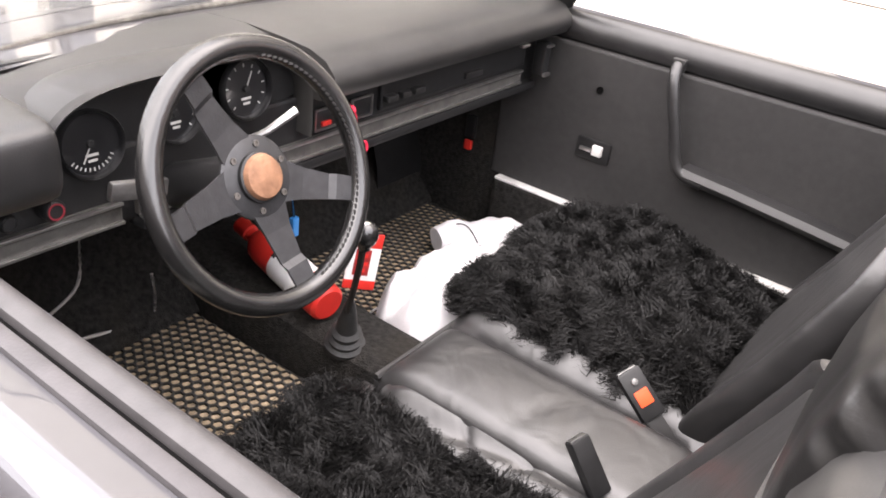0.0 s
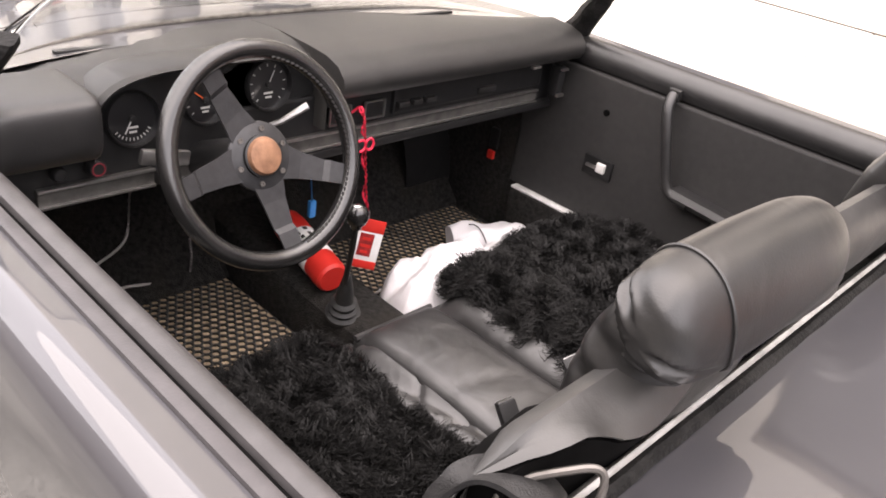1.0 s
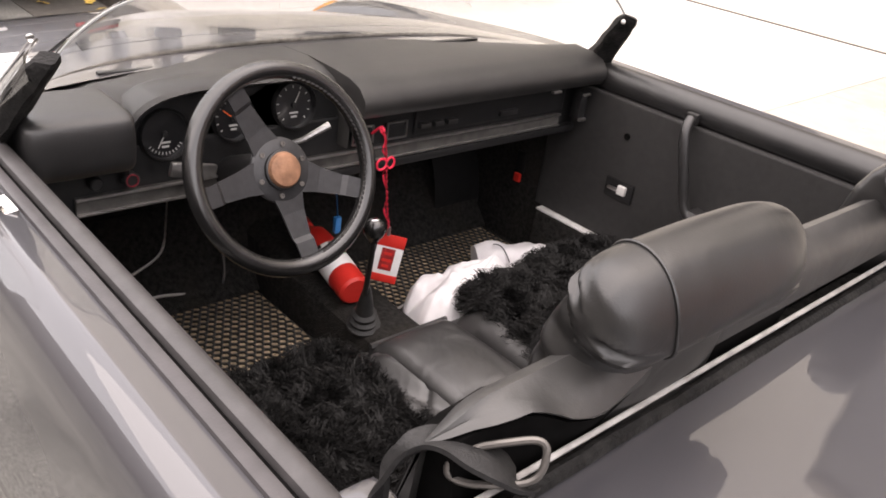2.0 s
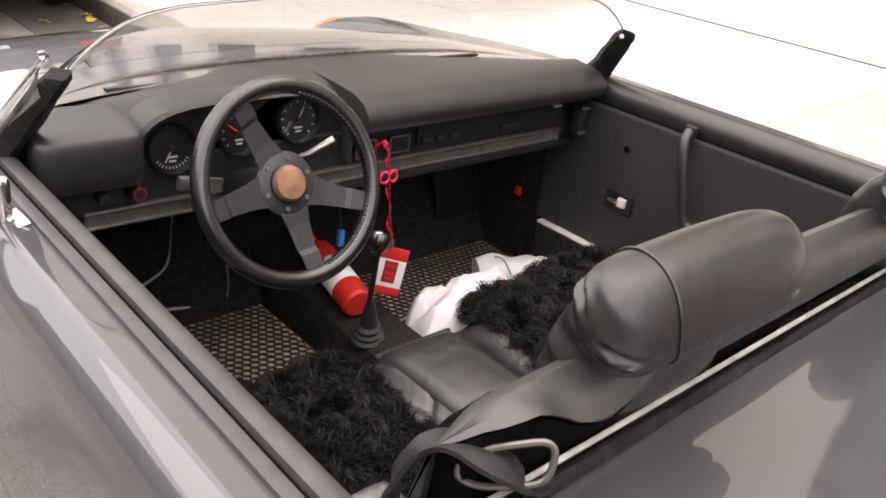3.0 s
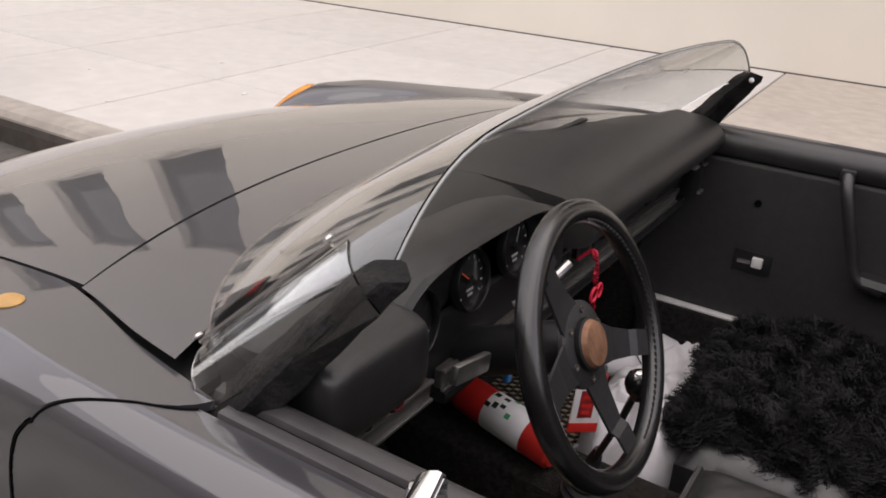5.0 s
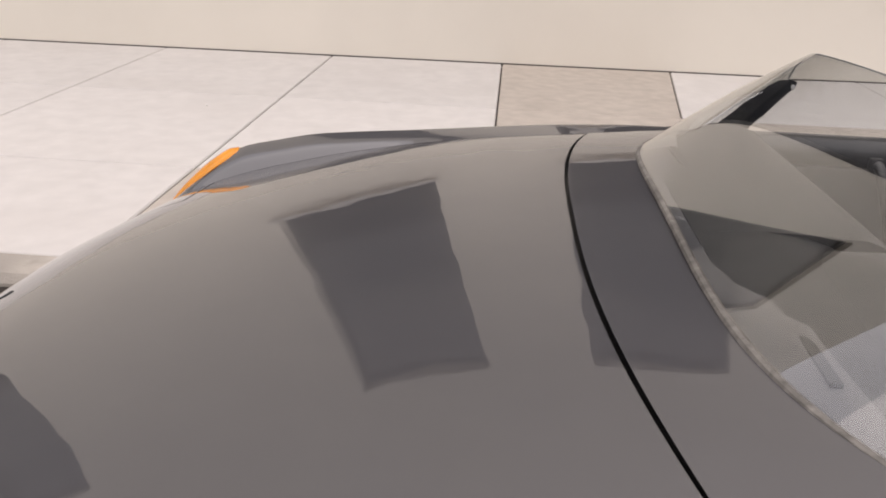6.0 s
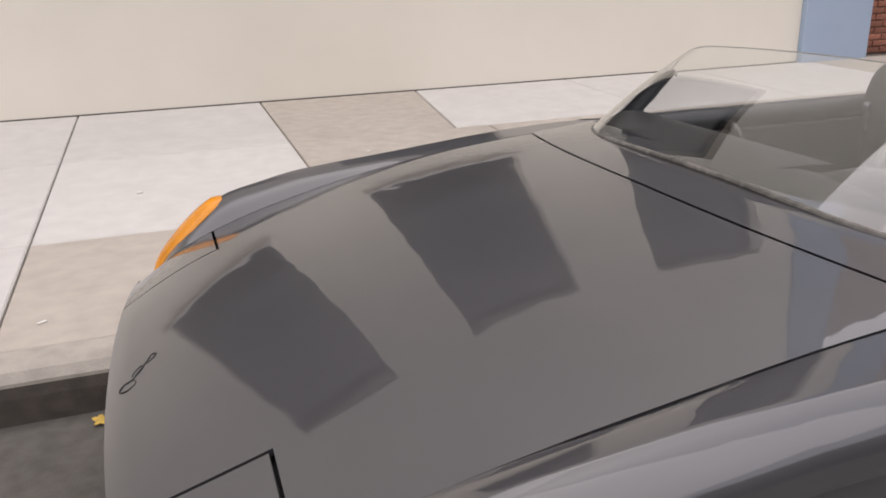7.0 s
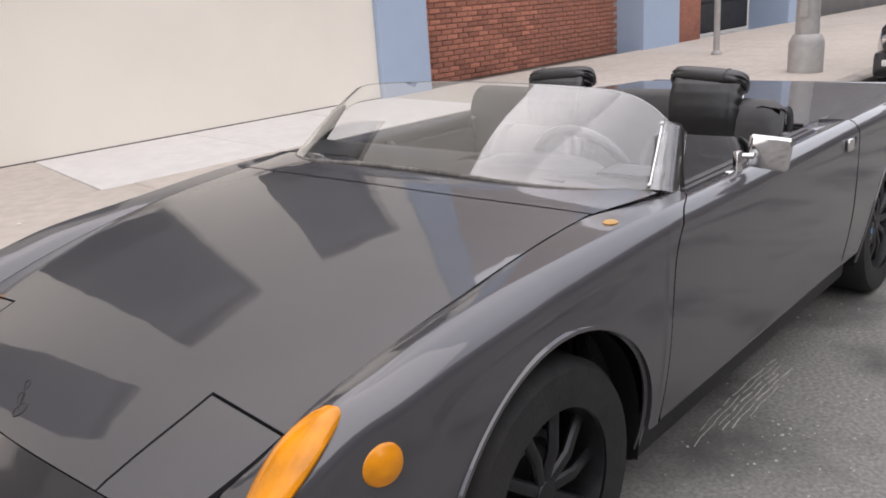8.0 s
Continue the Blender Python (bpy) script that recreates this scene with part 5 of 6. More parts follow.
def shirt():
    """A crumpled white cloth thrown in the passenger footwell."""
    ox, oy, oz = -0.95, -0.32, 0.256
    th = thing("crumpled_shirt", "crumpled white cotton shirt lying on the rubber mat", "clothing", (ox, oy, oz))
    # heaps of cloth: centre, half sizes, turn, height
    heaps = ((-0.965, -0.165, 0.075, 0.085, -14, 0.120), (-1.025, -0.170, 0.085, 0.125, -10, 0.124), (-0.955, -0.30, 0.095, 0.155, 12, 0.104), (-1.06, -0.27, 0.075, 0.16, 0, 0.085), (-0.975, -0.47, 0.075, 0.17, 4, 0.082), (-0.985, -0.60, 0.048, 0.11, 8, 0.060))
    # creases: from, to, height, sharpness
    folds = ((-0.90, -0.26, -1.02, -0.42, 0.016, 0.010), (-0.94, -0.20, -1.05, -0.30, -0.014, 0.009), (-1.00, -0.16, -0.97, -0.34, 0.015, 0.008), (-0.93, -0.36, -1.01, -0.52, -0.016, 0.010),
             (-0.92, -0.43, -0.99, -0.66, 0.014, 0.008), (-1.06, -0.17, -1.10, -0.33, 0.013, 0.009), (-0.97, -0.40, -1.04, -0.40, 0.012, 0.007), (-0.99, -0.50, -1.02, -0.62, -0.010, 0.007), (-0.98, -0.10, -1.06, -0.14, -0.013, 0.008))

    def height(x, y):
        h = 0.0
        for cx, cy, rx, ry, turn, top in heaps:
            c, s = math.cos(radians(turn)), math.sin(radians(turn))
            a, b = ((x - cx) * c + (y - cy) * s) / rx, ((y - cy) * c - (x - cx) * s) / ry
            d = a * a + b * b
            d *= 1 + 0.35 * noise.noise(Vector((x * 14, y * 14, cx * 9)))
            if d < 1:
                h = max(h, 1.22 * top * (1 - d) ** 0.5)
        if h > 0:
            for x0, y0, x1, y1, up, w in folds:
                dx, dy = x1 - x0, y1 - y0
                t = max(0.0, min(1.0, ((x - x0) * dx + (y - y0) * dy) / (dx * dx + dy * dy)))
                r = math.hypot(x - x0 - t * dx, y - y0 - t * dy)
                h += up * math.exp(-r / w) * min(1, h / 0.04)
            k = noise.ridged_multi_fractal(Vector((x * 11 + y * 4, y * 7 - x * 3, 1.7)), 0.9, 2.1, 3, 0.9, 2.0)
            h += (0.024 * (k - 1.0) + 0.006 * noise.noise(Vector((x * 30, y * 30, 2.2)))) * min(1, h / 0.04)
        return max(0.0, h)

    bm = sheet(lambda u, v: (u - ox, v - oy, height(u, v)), span(-1.16, -0.84, 100), span(-0.72, -0.05, 170))
    flat = [f for f in bm.faces if max(v.co.z for v in f.verts) < 0.004]
    bmesh.ops.delete(bm, geom=flat, context="FACES")
    bmesh.ops.smooth_vert(bm, verts=[v for v in bm.verts if not v.is_boundary], factor=0.5, use_axis_x=True, use_axis_y=True, use_axis_z=True)
    bmesh.ops.recalc_face_normals(bm, faces=bm.faces)
    part("cloth", bm, CLOTH, th, angle=70)
    # sleeve end lying beyond the heap, with its dark seam
    secs = []
    for t in span(0, 1, 16):
        c = Vector((-0.815, -0.435, 0.054)).lerp(Vector((-0.945, -0.655, 0.048)), t)
        r = 0.066 * math.sqrt(max(0.02, 1 - (2 * t - 0.9) ** 2 * 0.82)) * (1 + 0.16 * math.sin(9 * t + 1))
        secs.append([(c.x - ox + 0.72 * r * math.cos(a) * (1 + 0.06 * math.sin(3 * a + 5 * t)), c.y - oy - 0.40 * r * math.cos(a), max(0.002, c.z - 0.012 + 0.62 * r * math.sin(a) + 0.007 * math.sin(5 * a + 13 * t) * math.sin(7 * t))) for a in span(0, 2 * math.pi, 29)[:-1]])
    part("sleeve", rings(secs), CLOTH, th)
    seam = [Vector((-0.842 - 0.06 * t - ox, -0.475 - 0.01 * t - oy, 0.082 + 0.010 * math.sin(math.pi * t) - 0.03 * t * t)) for t in span(0, 1, 12)]
    part("dark_seam", tube(seam, 0.0016, 6), RUBBER, th)
    # pointed collar tip lying on the mat
    bm = sheet(lambda u, v: (-0.935 + 0.055 * u - ox + 0.012 * v * (1 - u), -0.185 + 0.075 * u - oy + (v - 0.5) * 0.11 * (1 - u), 0.060 * (1 - u) ** 0.8 + 0.005 + 0.008 * math.sin(3 * v + 2) * (1 - u)), span(0, 1, 14), span(0, 1, 9), 0.003)
    part("collar_tip", bm, CLOTH, th)
    # turned-back cuff with a dark mouth
    m = Matrix.Translation((-1.018 - ox, -0.112 - oy, 0.050)) @ frame_to((0, 0, 0), (0.10, 0.86, 0.42))
    part("cuff", lathe([(0.016, -0.045), (0.030, -0.03), (0.036, 0.0), (0.034, 0.008), (0.029, 0.008), (0.027, -0.02), (0.0, -0.026)], 22, m @ Matrix.Diagonal((1.15, 0.75, 1, 1))), CLOTH, th)
    part("cuff_seam", tube([m @ Vector((0.0425 * math.cos(a), 0.0277 * math.sin(a), 0.001)) for a in span(0.1, 3.3, 16)], 0.0011, 5), RUBBER, th)
    return th


shirt()


def bottle():
    """A small red and white extinguisher lying on the tunnel."""
    a, b = Vector((-0.925, 0.052, 0.388)), Vector((-0.60, 0.000, 0.425))
    m = frame_to(a, b - a)
    th = thing("fire_extinguisher", "small red and white fire extinguisher lying on the tunnel", "extinguisher", a - Vector((0, 0, 0.035)))
    inv = Matrix.Translation(-th.location)
    def put(nm, prof, mat, label=""):
        bm = lathe(prof, 28, inv @ m)
        return part(nm, bm, mat, th, label)
    body = put("cylinder", [(0, 0), (0.030, 0.0), (0.036, 0.006), (0.037, 0.02), (0.037, 0.20), (0.034, 0.222), (0.022, 0.24), (0, 0.244)], RED)
    put("label_band", [(0.0373, 0.060), (0.0378, 0.061), (0.0378, 0.150), (0.0373, 0.151)], WHITE, "white printed label")
    put("valve", [(0, 0.24), (0.014, 0.24), (0.014, 0.262), (0.018, 0.264), (0.018, 0.30), (0, 0.302)], RED)
    green = material("green_mark", (0.05, 0.35, 0.16), 0.5)
    for z, ang, w, mat in ((0.10, 1.2, 0.010, green), (0.118, 1.5, 0.008, DARK), (0.132, 1.35, 0.012, DARK), (0.146, 1.2, 0.009, DARK), (0.122, 2.0, 0.008, DARK), (0.142, 1.95, 0.010, DARK), (0.108, 2.4, 0.010, green), (0.135, 2.6, 0.010, DARK)):
        bm = box(0.0382, 0, 0, 0.001, w, 0.010, m=None)
        bmesh.ops.transform(bm, matrix=inv @ m @ pose(0, 0, z, 0, 0, math.degrees(ang) - 20), verts=bm.verts)
        part("label_bar", bm, mat, th, smooth=False)
    return th


bottle()

# key tag on its cord
tag = thing("key_tag", "red and white card tag hanging on a pink cord", "key tag", (-0.945, -0.012, 0.420))
inv = Matrix.Translation(-Vector(tag.location))
cord = smooth_path([(-0.905, 0.030, 0.750), (-0.930, 0.024, 0.770), (-0.938, 0.018, 0.735), (-0.937, 0.010, 0.690), (-0.938, 0.000, 0.61), (-0.942, -0.010, 0.54)], 6)
part("cord", tube([inv @ p for p in cord], 0.0032, 7), CORD, tag)
part("cord", tube([inv @ (p + Vector((0.004, 0.006 * math.sin(i), 0))) for i, p in enumerate(cord[6:])], 0.0026, 7), CORD, tag)
for s, w in ((1, 0.020), (-1, 0.026)):
    lp = [inv @ Vector((-0.940, 0.012 - s * w * 0.5 - s * w * 0.5 * math.cos(a), 0.700 - 0.012 * math.sin(a) - 0.006)) for a in span(0, 2 * math.pi, 17)[:-1]]
    part("bow_loop", tube(lp, 0.0026, 6, up=(1, 0, 0), loop=True), CORD, tag)
part("clip", box(0.003, 0.0, 0.112, 0.006, 0.008, 0.020, 0.002), STEEL, tag)
TAG = inv @ frame_to((-0.945, -0.014, 0.465), (-0.78, 0.60, 0.12)) @ pose(0, 0, 0, 0, 0, -9)
card = part("card", box(0, 0, 0, 0.060, 0.110, 0.003, 0.001, m=None), WHITE, tag)
card.matrix_basis = TAG
part("top_band", box(0, 0.042, 0.0004, 0.0606, 0.028, 0.004, 0.001), RED, card)
part("bottom_band", box(0, -0.047, 0.0004, 0.0606, 0.018, 0.004, 0.001), RED, card)
DARKRED = material("dark_red_print", (0.30, 0.02, 0.02), 0.5, 0, 0.5, 60)
part("picture", box(-0.002, -0.002, 0.0016, 0.030, 0.052, 0.001), DARKRED, card, smooth=False)
for y, w in ((0.012, 0.018), (-0.004, 0.022), (-0.018, 0.016)):
    part("picture_bar", box(-0.002, y, 0.0022, w, 0.007, 0.0006), RED, card, smooth=False)

# loose wires under the dash
wire = thing("loose_wire", "loose grey wire hanging under the dashboard", "wire", (-0.62, 0.35, 0.256), "loose wires")
part("wire_run", tube([Vector(p) - Vector((-0.62, 0.35, 0.256)) for p in smooth_path([(-0.62, 0.335, 0.62), (-0.60, 0.336, 0.50), (-0.60, 0.350, 0.41), (-0.60, 0.412, 0.37), (-0.61, 0.46, 0.36)], 6)], 0.003, 6), WIRE, wire)
wire = thing("loose_wire", "pale wire lying across the driver's mat", "wire", (-0.62, 0.30, 0.256), "loose wires")
part("wire_run", tube([Vector(p) - Vector((-0.62, 0.30, 0.256)) for p in smooth_path([(-0.66, 0.47, 0.285), (-0.61, 0.385, 0.300), (-0.60, 0.29, 0.283), (-0.60, 0.21, 0.276), (-0.60, 0.196, 0.32), (-0.60, 0.20, 0.37)], 6)], 0.0035, 6), WIRE, wire)
clip = thing("blue_clip", "small blue plastic connector under the dashboard", "connector", (-0.80, 0.022, 0.470))
part("clip_body", box(0, 0, 0.022, 0.012, 0.016, 0.040, 0.003), BLUE, clip)
part("clip_wire", tube([(0, 0, 0.04), (0.005, 0.004, 0.10), (0.01, 0.01, 0.19)], 0.002, 6), BLUE, clip)

# ---------- neighbours along the street ----------
bm = box(-5.93, WALL_Y - 0.12, 4.2, 0.81, 0.36, 8.7, 0.01)
tagged(part("wall_blue_pier", bm, BLUEWALL, smooth=False), "pale blue painted pier beside the cream wall", "wall", kind="structure")
BRICK_Y = -5.62
back = part("wall_brick", box(-8.94, BRICK_Y - 0.16, 4.2, 5.18, 0.30, 8.7), MORTAR, smooth=False)
tagged(back, "red brick wall with pale mortar joints", "wall", kind="structure")
tagged(part("wall_blue_pier_2", box(-12.16, BRICK_Y + 0.04, 4.2, 1.28, 0.9, 8.7, 0.02), BLUEWALL, smooth=False), "pale blue painted pier beside the brick wall", "wall", kind="structure")
tagged(part("wall_brick_2", box(-13.75, BRICK_Y - 0.16, 4.2, 1.9, 0.30, 8.7), BRICK, smooth=False), "red brick wall beside a garage opening", "wall", kind="structure")
garage = thing("door_1", "dark garage opening in the brick wall", "garage door", (-16.4, BRICK_Y - 0.5, 0.26), kind="structure")
part("door_leaf", box(0, 0, 1.5, 3.4, 0.06, 3.0), GARAGE, garage, smooth=False)
for i in range(5):
    part("door_panel", box(0, 0.045, 0.3 + 0.6 * i, 3.3, 0.03, 0.55, 0.01), GARAGE, garage, smooth=False)
tagged(part("wall_over_garage", box(-16.4, BRICK_Y - 0.16, 5.8, 3.4, 0.30, 5.2), BRICK, smooth=False), "red brick wall above the garage", "wall", kind="structure")
tagged(part("wall_blue_pier_3", box(-18.85, BRICK_Y + 0.02, 4.2, 1.5, 0.9, 8.7, 0.02), BLUEWALL, smooth=False), "pale blue painted pier beside the garage", "wall", kind="structure")
# wall added past the last pier, darkened for the rear deck's reflection
tagged(part("wall_far", box(-25.7, BRICK_Y - 0.10, 4.2, 12.2, 0.5, 8.7), DARKWALL, smooth=False), "plain wall added past the piers, dark for reflections", "wall", kind="structure")
# unseen wall added so that the deck and shoulders reflect something dark
tagged(part("wall_end_backdrop", box(-38, 4.2, 4.3, 0.4, 20, 9.0), DARKWALL, smooth=False), "unseen dark wall added at the street's end for reflections", "wall", kind="structure")
# unseen wall added to darken what the car's side mirrors
tagged(part("wall_across_backdrop", box(0, 14.0, 4.3, 120, 0.4, 9.0), DARKWALL, smooth=False), "unseen dark wall added across the street for reflections", "wall", kind="structure")


def street_pole():
    th = thing("street_pole", "stout grey painted steel pole on the pavement", "pole", (-9.28, -1.78, walk_z(-1.78)))
    part("foot", lathe([(0, 0), (0.20, 0), (0.20, 0.34), (0.17, 0.42), (0.15, 0.44), (0, 0.44)], 24), POLE, th)
    part("shaft", lathe([(0, 0.40), (0.135, 0.40), (0.12, 3.0), (0.10, 7.0), (0, 7.0)], 24), POLE, th)
    part("inspection_plate", box(0.145, 0, 0.75, 0.02, 0.10, 0.22, 0.008), POLE, th)


street_pole()


def sign_post():
    th = thing("sign_post", "thin grey steel sign post on the pavement", "post", (-11.04, -3.67, walk_z(-3.67)))
    part("post", lathe([(0, 0), (0.045, 0), (0.045, 2.6), (0, 2.6)], 12), POLE, th)
    part("collar", lathe([(0, 0), (0.075, 0), (0.075, 0.03), (0.05, 0.06), (0, 0.06)], 12), POLE, th)


sign_post()


def black_car(x, y, heading, label):
    """A parked car; the origin lies on the road below its tail."""
    th = thing("parked_car", label, "car", (x, y, 0), "parked cars")
    th.rotation_euler = (0, 0, radians(heading))
    L, W = 4.3, 0.89
    secs = []
    for t, zb, zt, w in ((0.0, 0.52, 0.92, 0.80), (0.02, 0.44, 0.97, 0.85), (0.10, 0.34, 1.00, W), (0.8, 0.25, 1.0, W), (2.2, 0.24, 0.98, W), (3.3, 0.26, 0.93, 0.87), (4.0, 0.34, 0.82, 0.82), (L, 0.48, 0.70, 0.70)):
        r = 0.10
        secs.append([(t, a, z) for a, z in ((-w + r, zb), (w - r, zb), (w - 0.02, zb + 0.06), (w, (zb + zt) / 2), (w - 0.03, zt - 0.08), (w - 0.12, zt), (-w + 0.12, zt), (-w + 0.03, zt - 0.08), (-w, (zb + zt) / 2), (-w + 0.02, zb + 0.06))])
    part("body", rings(secs), PAINT_BLACK, th)
    secs = []
    for t, z, w in ((0.25, 0.98, 0.74), (0.45, 1.38, 0.62), (0.9, 1.46, 0.58), (1.9, 1.46, 0.58), (2.4, 1.36, 0.62), (3.0, 0.98, 0.72)):
        secs.append([(t, -w, 0.94), (t, -w * 0.96, z), (t, w * 0.96, z), (t, w, 0.94)])
    part("cabin", rings(secs), PANE, th)
    part("roof", box(1.4, 0, 1.465, 1.2, 1.14, 0.03, 0.012), PAINT_BLACK, th)
    part("bumper", box(0.03, 0, 0.535, 0.16, 1.72, 0.20, 0.05), PAINT_BLACK, th)
    part("diffuser", box(0.24, 0, 0.36, 0.18, 1.50, 0.14, 0.03), RUBBER, th)
    for s in (1, -1):
        part("tail_lamp", box(0.0, s * 0.70, 0.82, 0.06, 0.26, 0.13, 0.02), TAIL, th)
        bm = lathe([(0.044, 0), (0.052, 0), (0.052, 0.12), (0.044, 0.12), (0.042, 0.01)], 20, frame_to((0.02, s * 0.62, 0.34), (-1, 0, -0.05)) @ pose(0, 0, -0.08))
        part("exhaust_tip", bm, CHROME, th)
    part("nose_bumper", box(4.20, 0, 0.40, 0.24, 1.56, 0.26, 0.06), PAINT_BLACK, th)
    for s in (1, -1):
        part("headlamp", box(4.19, s * 0.60, 0.64, 0.16, 0.24, 0.10, 0.03), CHROME, th)
        # pale bar low on each side of the nose
        part("pale_nose_bar", box(4.30, s * 0.56, 0.42, 0.06, 0.26, 0.07, 0.02), WHITE, th)
    part("plate", box(-0.035, 0, 0.66, 0.012, 0.32, 0.15, 0.006), WHITE, th)
    part("plate_bar", box(-0.044, 0, 0.655, 0.004, 0.22, 0.06), DARK, th, smooth=False)
    for tx in (0.75, 3.4):
        for s in (1, -1):
            w = part("wheel", lathe([(0.0, 0.02), (0.20, 0.02), (0.21, 0.09), (0.30, 0.10), (0.32, 0.06), (0.32, -0.06), (0.30, -0.10), (0.0, -0.10)], 28), TYRE, th, m=pose(tx, s * 0.78, 0.32, 90 * -s))
            part("hub", lathe([(0, 0.07), (0.06, 0.065), (0.19, 0.05), (0.20, 0.02), (0, 0.02)], 20), STEEL, w)
    return th


black_car(3.22, -0.16, 0, "black car parked ahead with round exhaust tips")
black_car(-12.38, 0.05, 0, "black car parked behind by the kerb")


# litter
def leaf(x, y, z, turn, size, mat):
    th = thing("dry_leaf", "dry yellow leaf lying in the gutter", "leaf", (x, y, z), "fallen leaves")
    out = [(math.cos(a) * size * (1 + 0.35 * math.cos(5 * a)), math.sin(a) * size * (1 + 0.35 * math.cos(5 * a))) for a in span(0, 2 * math.pi, 21)[:-1]]
    bm = prism(out, 0.0015)
    for v in bm.verts:
        v.co.z += 0.25 * size * (1 + math.sin(v.co.x / size * 2)) 
    bmesh.ops.rotate(bm, matrix=Matrix.Rotation(turn, 3, "Z"), verts=bm.verts)
    part("blade", bm, mat, th, smooth=False)


rng = random.Random(11)
for x, y, n in ((2.95, -0.98, 9), (3.45, -0.99, 4), (3.9, -0.99, 3), (3.3, -0.70, 1), (0.66, -0.98, 3), (4.3, -0.96, 2)):
    for _ in range(n):
        leaf(x + rng.gauss(0, 0.07), min(y + abs(rng.gauss(0, 0.025)), -0.6) if n > 1 else y, 0.020 + 0.004 * rng.random() if y < -0.9 else 0.006, rng.random() * 6, rng.uniform(0.014, 0.032), LEAF)
scrap = material("pale_litter", (0.75, 0.73, 0.7), 0.8)
for x, y in ((0.905, -1.40), (0.6, -2.9), (2.0, -2.1), (2.4, -1.5), (-0.25, -2.9), (-0.7, -3.3), (1.4, -3.4), (3.1, -1.9), (2.7, -2.6)):
    th = thing("paper_scrap", "tiny pale scrap of litter on the pavement", "litter", (x, y, walk_z(y)), "litter")
    part("scrap", box(0, 0, 0.003, rng.uniform(0.015, 0.035), rng.uniform(0.01, 0.025), 0.005, 0.002, m=pose(0, 0, 0, 0, 0, rng.random() * 180)), scrap, th)

# grit and crumbs of asphalt beside the car
rng = random.Random(23)
verts, faces = [], []
for _ in range(5200):
    x, y = rng.uniform(-4.5, 2.6), (rng.uniform(0.55, 3.0) if rng.random() < 0.75 else rng.uniform(-0.9, 0.6))
    if rng.random() > 0.35 + 0.9 * abs(noise.noise(Vector((x * 1.7, y * 1.7, 3.0)))):
        continue
    r = 0.0018 + 0.0045 * rng.random() ** 3
    b, tw = len(verts), rng.random() * 6.3
    ring = [(x + r * rng.uniform(0.7, 1.3) * math.cos(tw + a), y + r * rng.uniform(0.7, 1.3) * math.sin(tw + a)) for a in (0, 1.57, 3.14, 4.71)]
    verts += [(*q, 0.0005) for q in ring] + [(x + rng.gauss(0, r * 0.2), y + rng.gauss(0, r * 0.2), r * 0.9)]
    faces += [(b + k, b + (k + 1) % 4, b + 4) for k in range(4)]
me = bpy.data.meshes.new("street_grit")
me.from_pydata(verts, [], faces)
me.materials.append(material("pale_grit", (0.36, 0.345, 0.31), 0.9, 0, 0.5, 9))
tagged(new("street_grit", me), "loose pale grit scattered on the asphalt", "grit", kind="stuff")
# pale sweepings in broken lines beside the door
th = thing("swept_dirt", "broken pale lines of dirt on the asphalt beside the car", "dirt", (-1.42, 0.735, 0.0), kind="stuff")
bm = bmesh.new()
for row in range(6):
    x = -0.32 + 0.05 * row * rng.random()
    phase = rng.random() * 6
    while x < 0.30 - 0.03 * row:
        l = rng.uniform(0.05, 0.20)
        w = rng.uniform(0.0012, 0.0030)
        for k in range(8):
            a, b = x + l * k / 8, x + l * (k + 1) / 8
            ya, yb = [-0.045 + row * 0.019 + 0.10 * q * q + 0.002 * math.sin(40 * q + phase) + rng.gauss(0, 0.0004) for q in (a, b)]
            low = [bm.verts.new(p) for p in ((a, ya - w, 0.0006), (b, yb - w, 0.0006), (b, yb + w, 0.0006), (a, ya + w, 0.0006))]
            top = [bm.verts.new(p) for p in ((a, ya, 0.0022), (b, yb, 0.0022))]
            bm.faces.new((low[0], low[1], top[1], top[0]))
            bm.faces.new((low[2], low[3], top[0], top[1]))
        x += l + rng.uniform(0.002, 0.02)
# crumbs scattered off their ends
for _ in range(64):
    x, y, r = 0.15 + rng.gauss(0, 0.22), 0.10 + abs(rng.gauss(0, 0.22)), rng.uniform(0.002, 0.008)
    ring = [bm.verts.new((x + r * rng.uniform(0.5, 1.4) * math.cos(a), y + 0.6 * r * rng.uniform(0.5, 1.4) * math.sin(a), 0.0005)) for a in span(0, 5.2, 6)]
    tip = bm.verts.new((x, y, r * 0.5))
    for k in range(6):
        bm.faces.new((ring[k], ring[(k + 1) % 6], tip))
part("dirt_lines", bm, material("dried_mud", (0.38, 0.365, 0.33), 0.95, 0, 0.3, 30), th, smooth=False)["kind"] = "stuff"

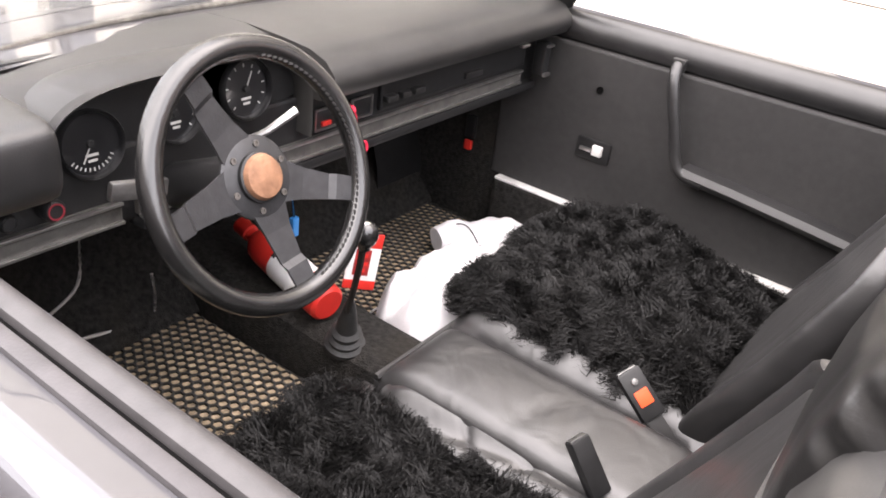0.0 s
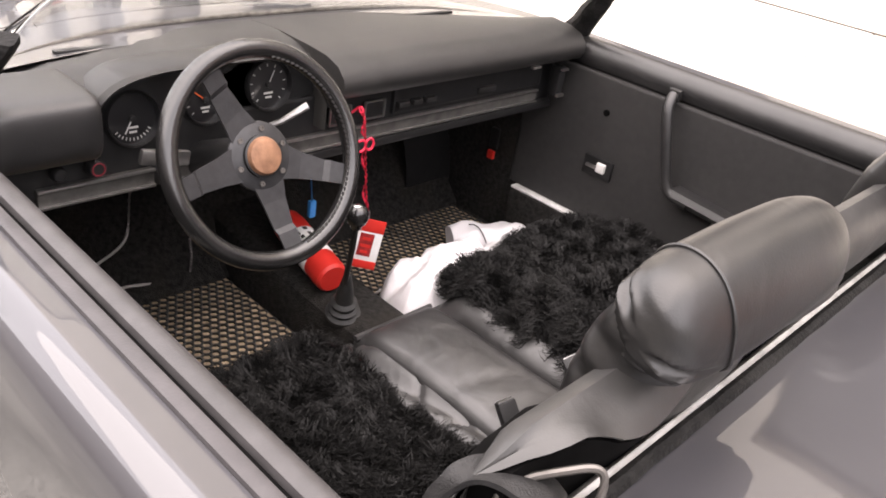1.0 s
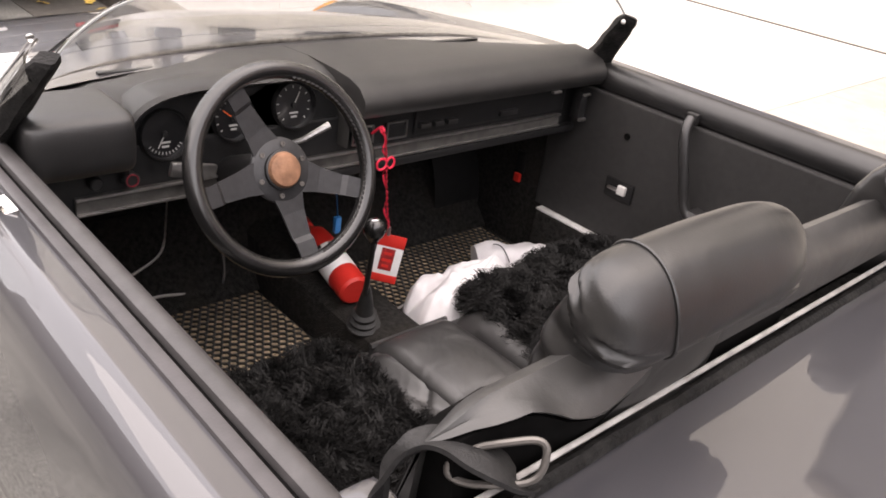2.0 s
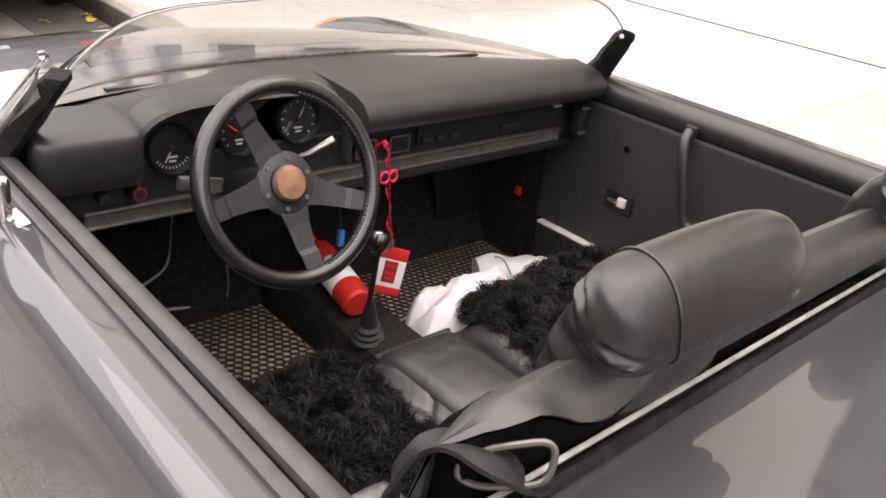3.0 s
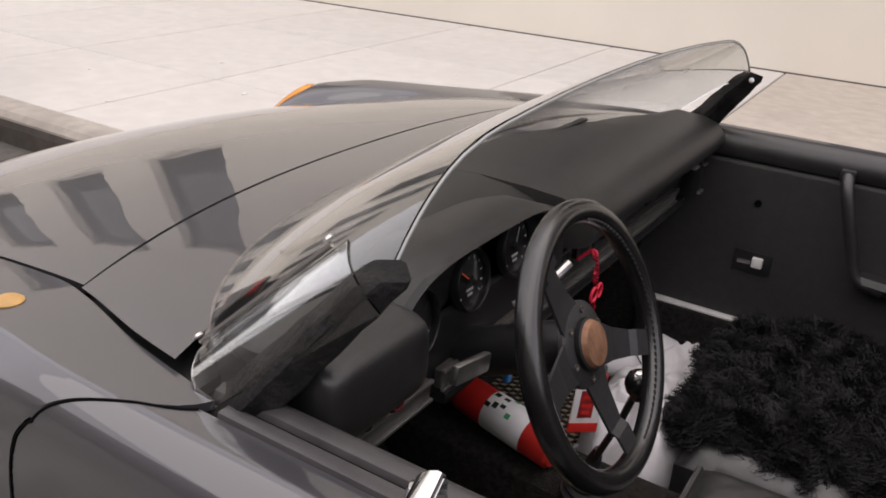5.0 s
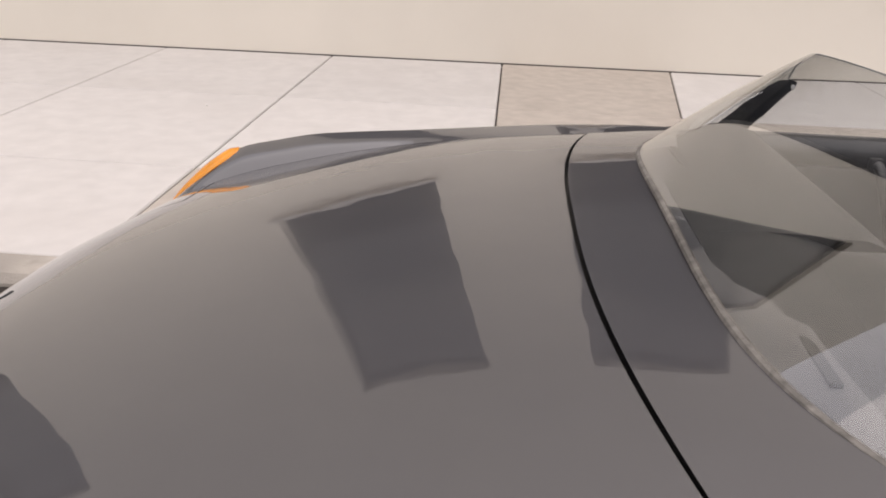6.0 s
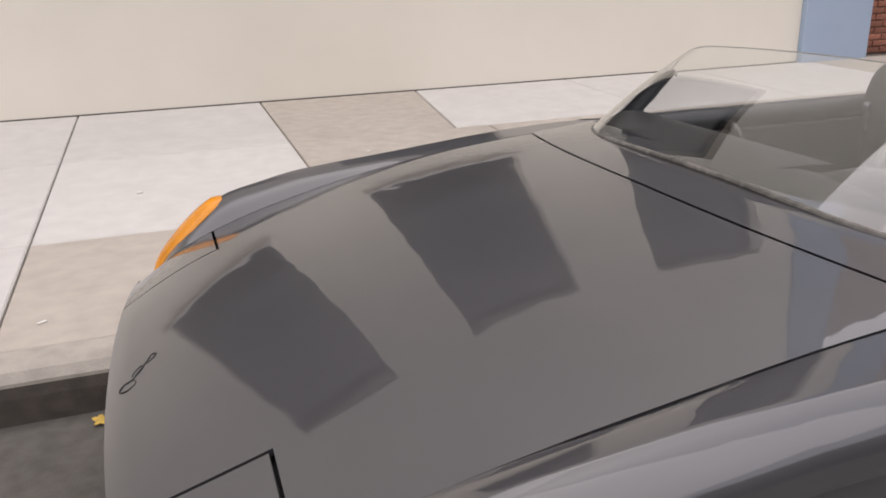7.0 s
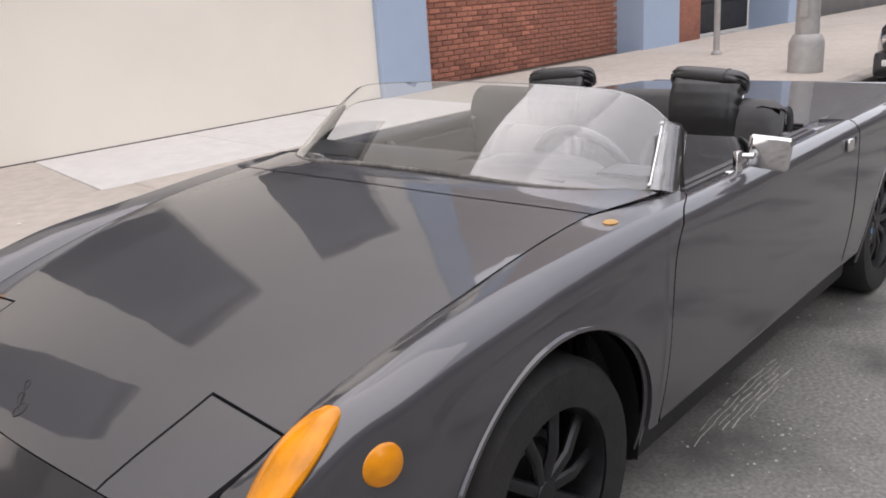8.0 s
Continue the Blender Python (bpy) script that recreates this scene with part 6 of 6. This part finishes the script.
# ---------- pavement slabs ----------
JOINTS_X = [-0.30 + 1.34 * k for k in range(-20, 14)]
pavement = thing("pavement", "pale concrete pavement of large slabs with tan patches", "pavement", (0, 0, 0), kind="structure")
for i, x0 in enumerate(JOINTS_X[:-1]):
    x1 = JOINTS_X[i + 1]
    k = i - 20
    for j, (ya, yb) in enumerate(((KERB_Y - 0.15, -2.25), (-2.25, -3.72), (-3.72, WALL_Y))):
        mat = SLAB
        if j == 0 and k <= 0:
            mat = SLAB_TAN
        if (k == -1 and j >= 1) or (k < -1 and j == 1) or (k < -4 and j == 2):
            mat = SLAB_TAN
        g = 0.005
        bm = bmesh.new()
        xa, xb = [[x + (0.23 if k + q == -1 and y > -4 else 0.05 if k + q == -1 else 0.0) if j == 2 else x for y in (ya, yb)] for q, x in ((0, x0), (1, x1))]
        low = [bm.verts.new((x, y, walk_z(y) - 0.06)) for x, y in ((xa[0] + g, ya - g), (xb[0] - g, ya - g), (xb[1] - g, yb + g), (xa[1] + g, yb + g))]
        mid = [bm.verts.new((x, y, walk_z(y) - 0.006)) for x, y in ((xa[0] + g, ya - g), (xb[0] - g, ya - g), (xb[1] - g, yb + g), (xa[1] + g, yb + g))]
        top = [bm.verts.new((x, y, walk_z(y))) for x, y in ((xa[0] + g + 0.006, ya - g - 0.006), (xb[0] - g - 0.006, ya - g - 0.006), (xb[1] - g - 0.006, yb + g + 0.006), (xa[1] + g + 0.006, yb + g + 0.006))]
        for a, b in ((low, mid), (mid, top)):
            for q in range(4):
                bm.faces.new((a[q], a[(q + 1) % 4], b[(q + 1) % 4], b[q]))
        bm.faces.new(top)
        bmesh.ops.recalc_face_normals(bm, faces=bm.faces)
        part("slab", bm, mat, pavement, smooth=False)
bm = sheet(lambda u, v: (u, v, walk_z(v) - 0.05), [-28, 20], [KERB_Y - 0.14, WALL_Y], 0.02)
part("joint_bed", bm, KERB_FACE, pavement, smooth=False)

# ---------- bricks ----------
one = bmesh.new()
bmesh.ops.create_cube(one, size=1.0)
bmesh.ops.scale(one, vec=(0.205, 0.05, 0.058), verts=one.verts)
brick_mesh = bpy.data.meshes.new("brick")
bmesh.ops.bevel(one, geom=one.edges[:], offset=0.004, segments=1, affect="EDGES")
one.to_mesh(brick_mesh)
one.free()
brick_mesh.materials.append(BRICK)
rng = random.Random(5)
verts, faces, made = [], [], 0
base = [tuple(v.co) for v in brick_mesh.vertices]
polys = [tuple(q.vertices) for q in brick_mesh.polygons]
for row in range(30):
    z = 0.27 + 0.034 + row * 0.068
    for col in range(31):
        x = -6.42 - (col + (0.5 if row % 2 else 0.0)) * 0.215
        y = BRICK_Y - 0.006 + rng.uniform(-0.003, 0.003)
        if x - 0.11 < -11.53:
            continue
        if col < 13 and row < 22:
            b = new("brick", brick_mesh)
            b.parent, b.location = back, (x, y, z)
            made += 1
        else:
            k = len(verts)
            verts += [(q[0] + x, q[1] + y, q[2] + z) for q in base]
            faces += [tuple(i + k for i in f) for f in polys]
me = bpy.data.meshes.new("far_bricks")
me.from_pydata(verts, [], faces)
me.materials.append(BRICK)
far = new("far_bricks", me)
far.parent = back
far["kind"] = "stuff"
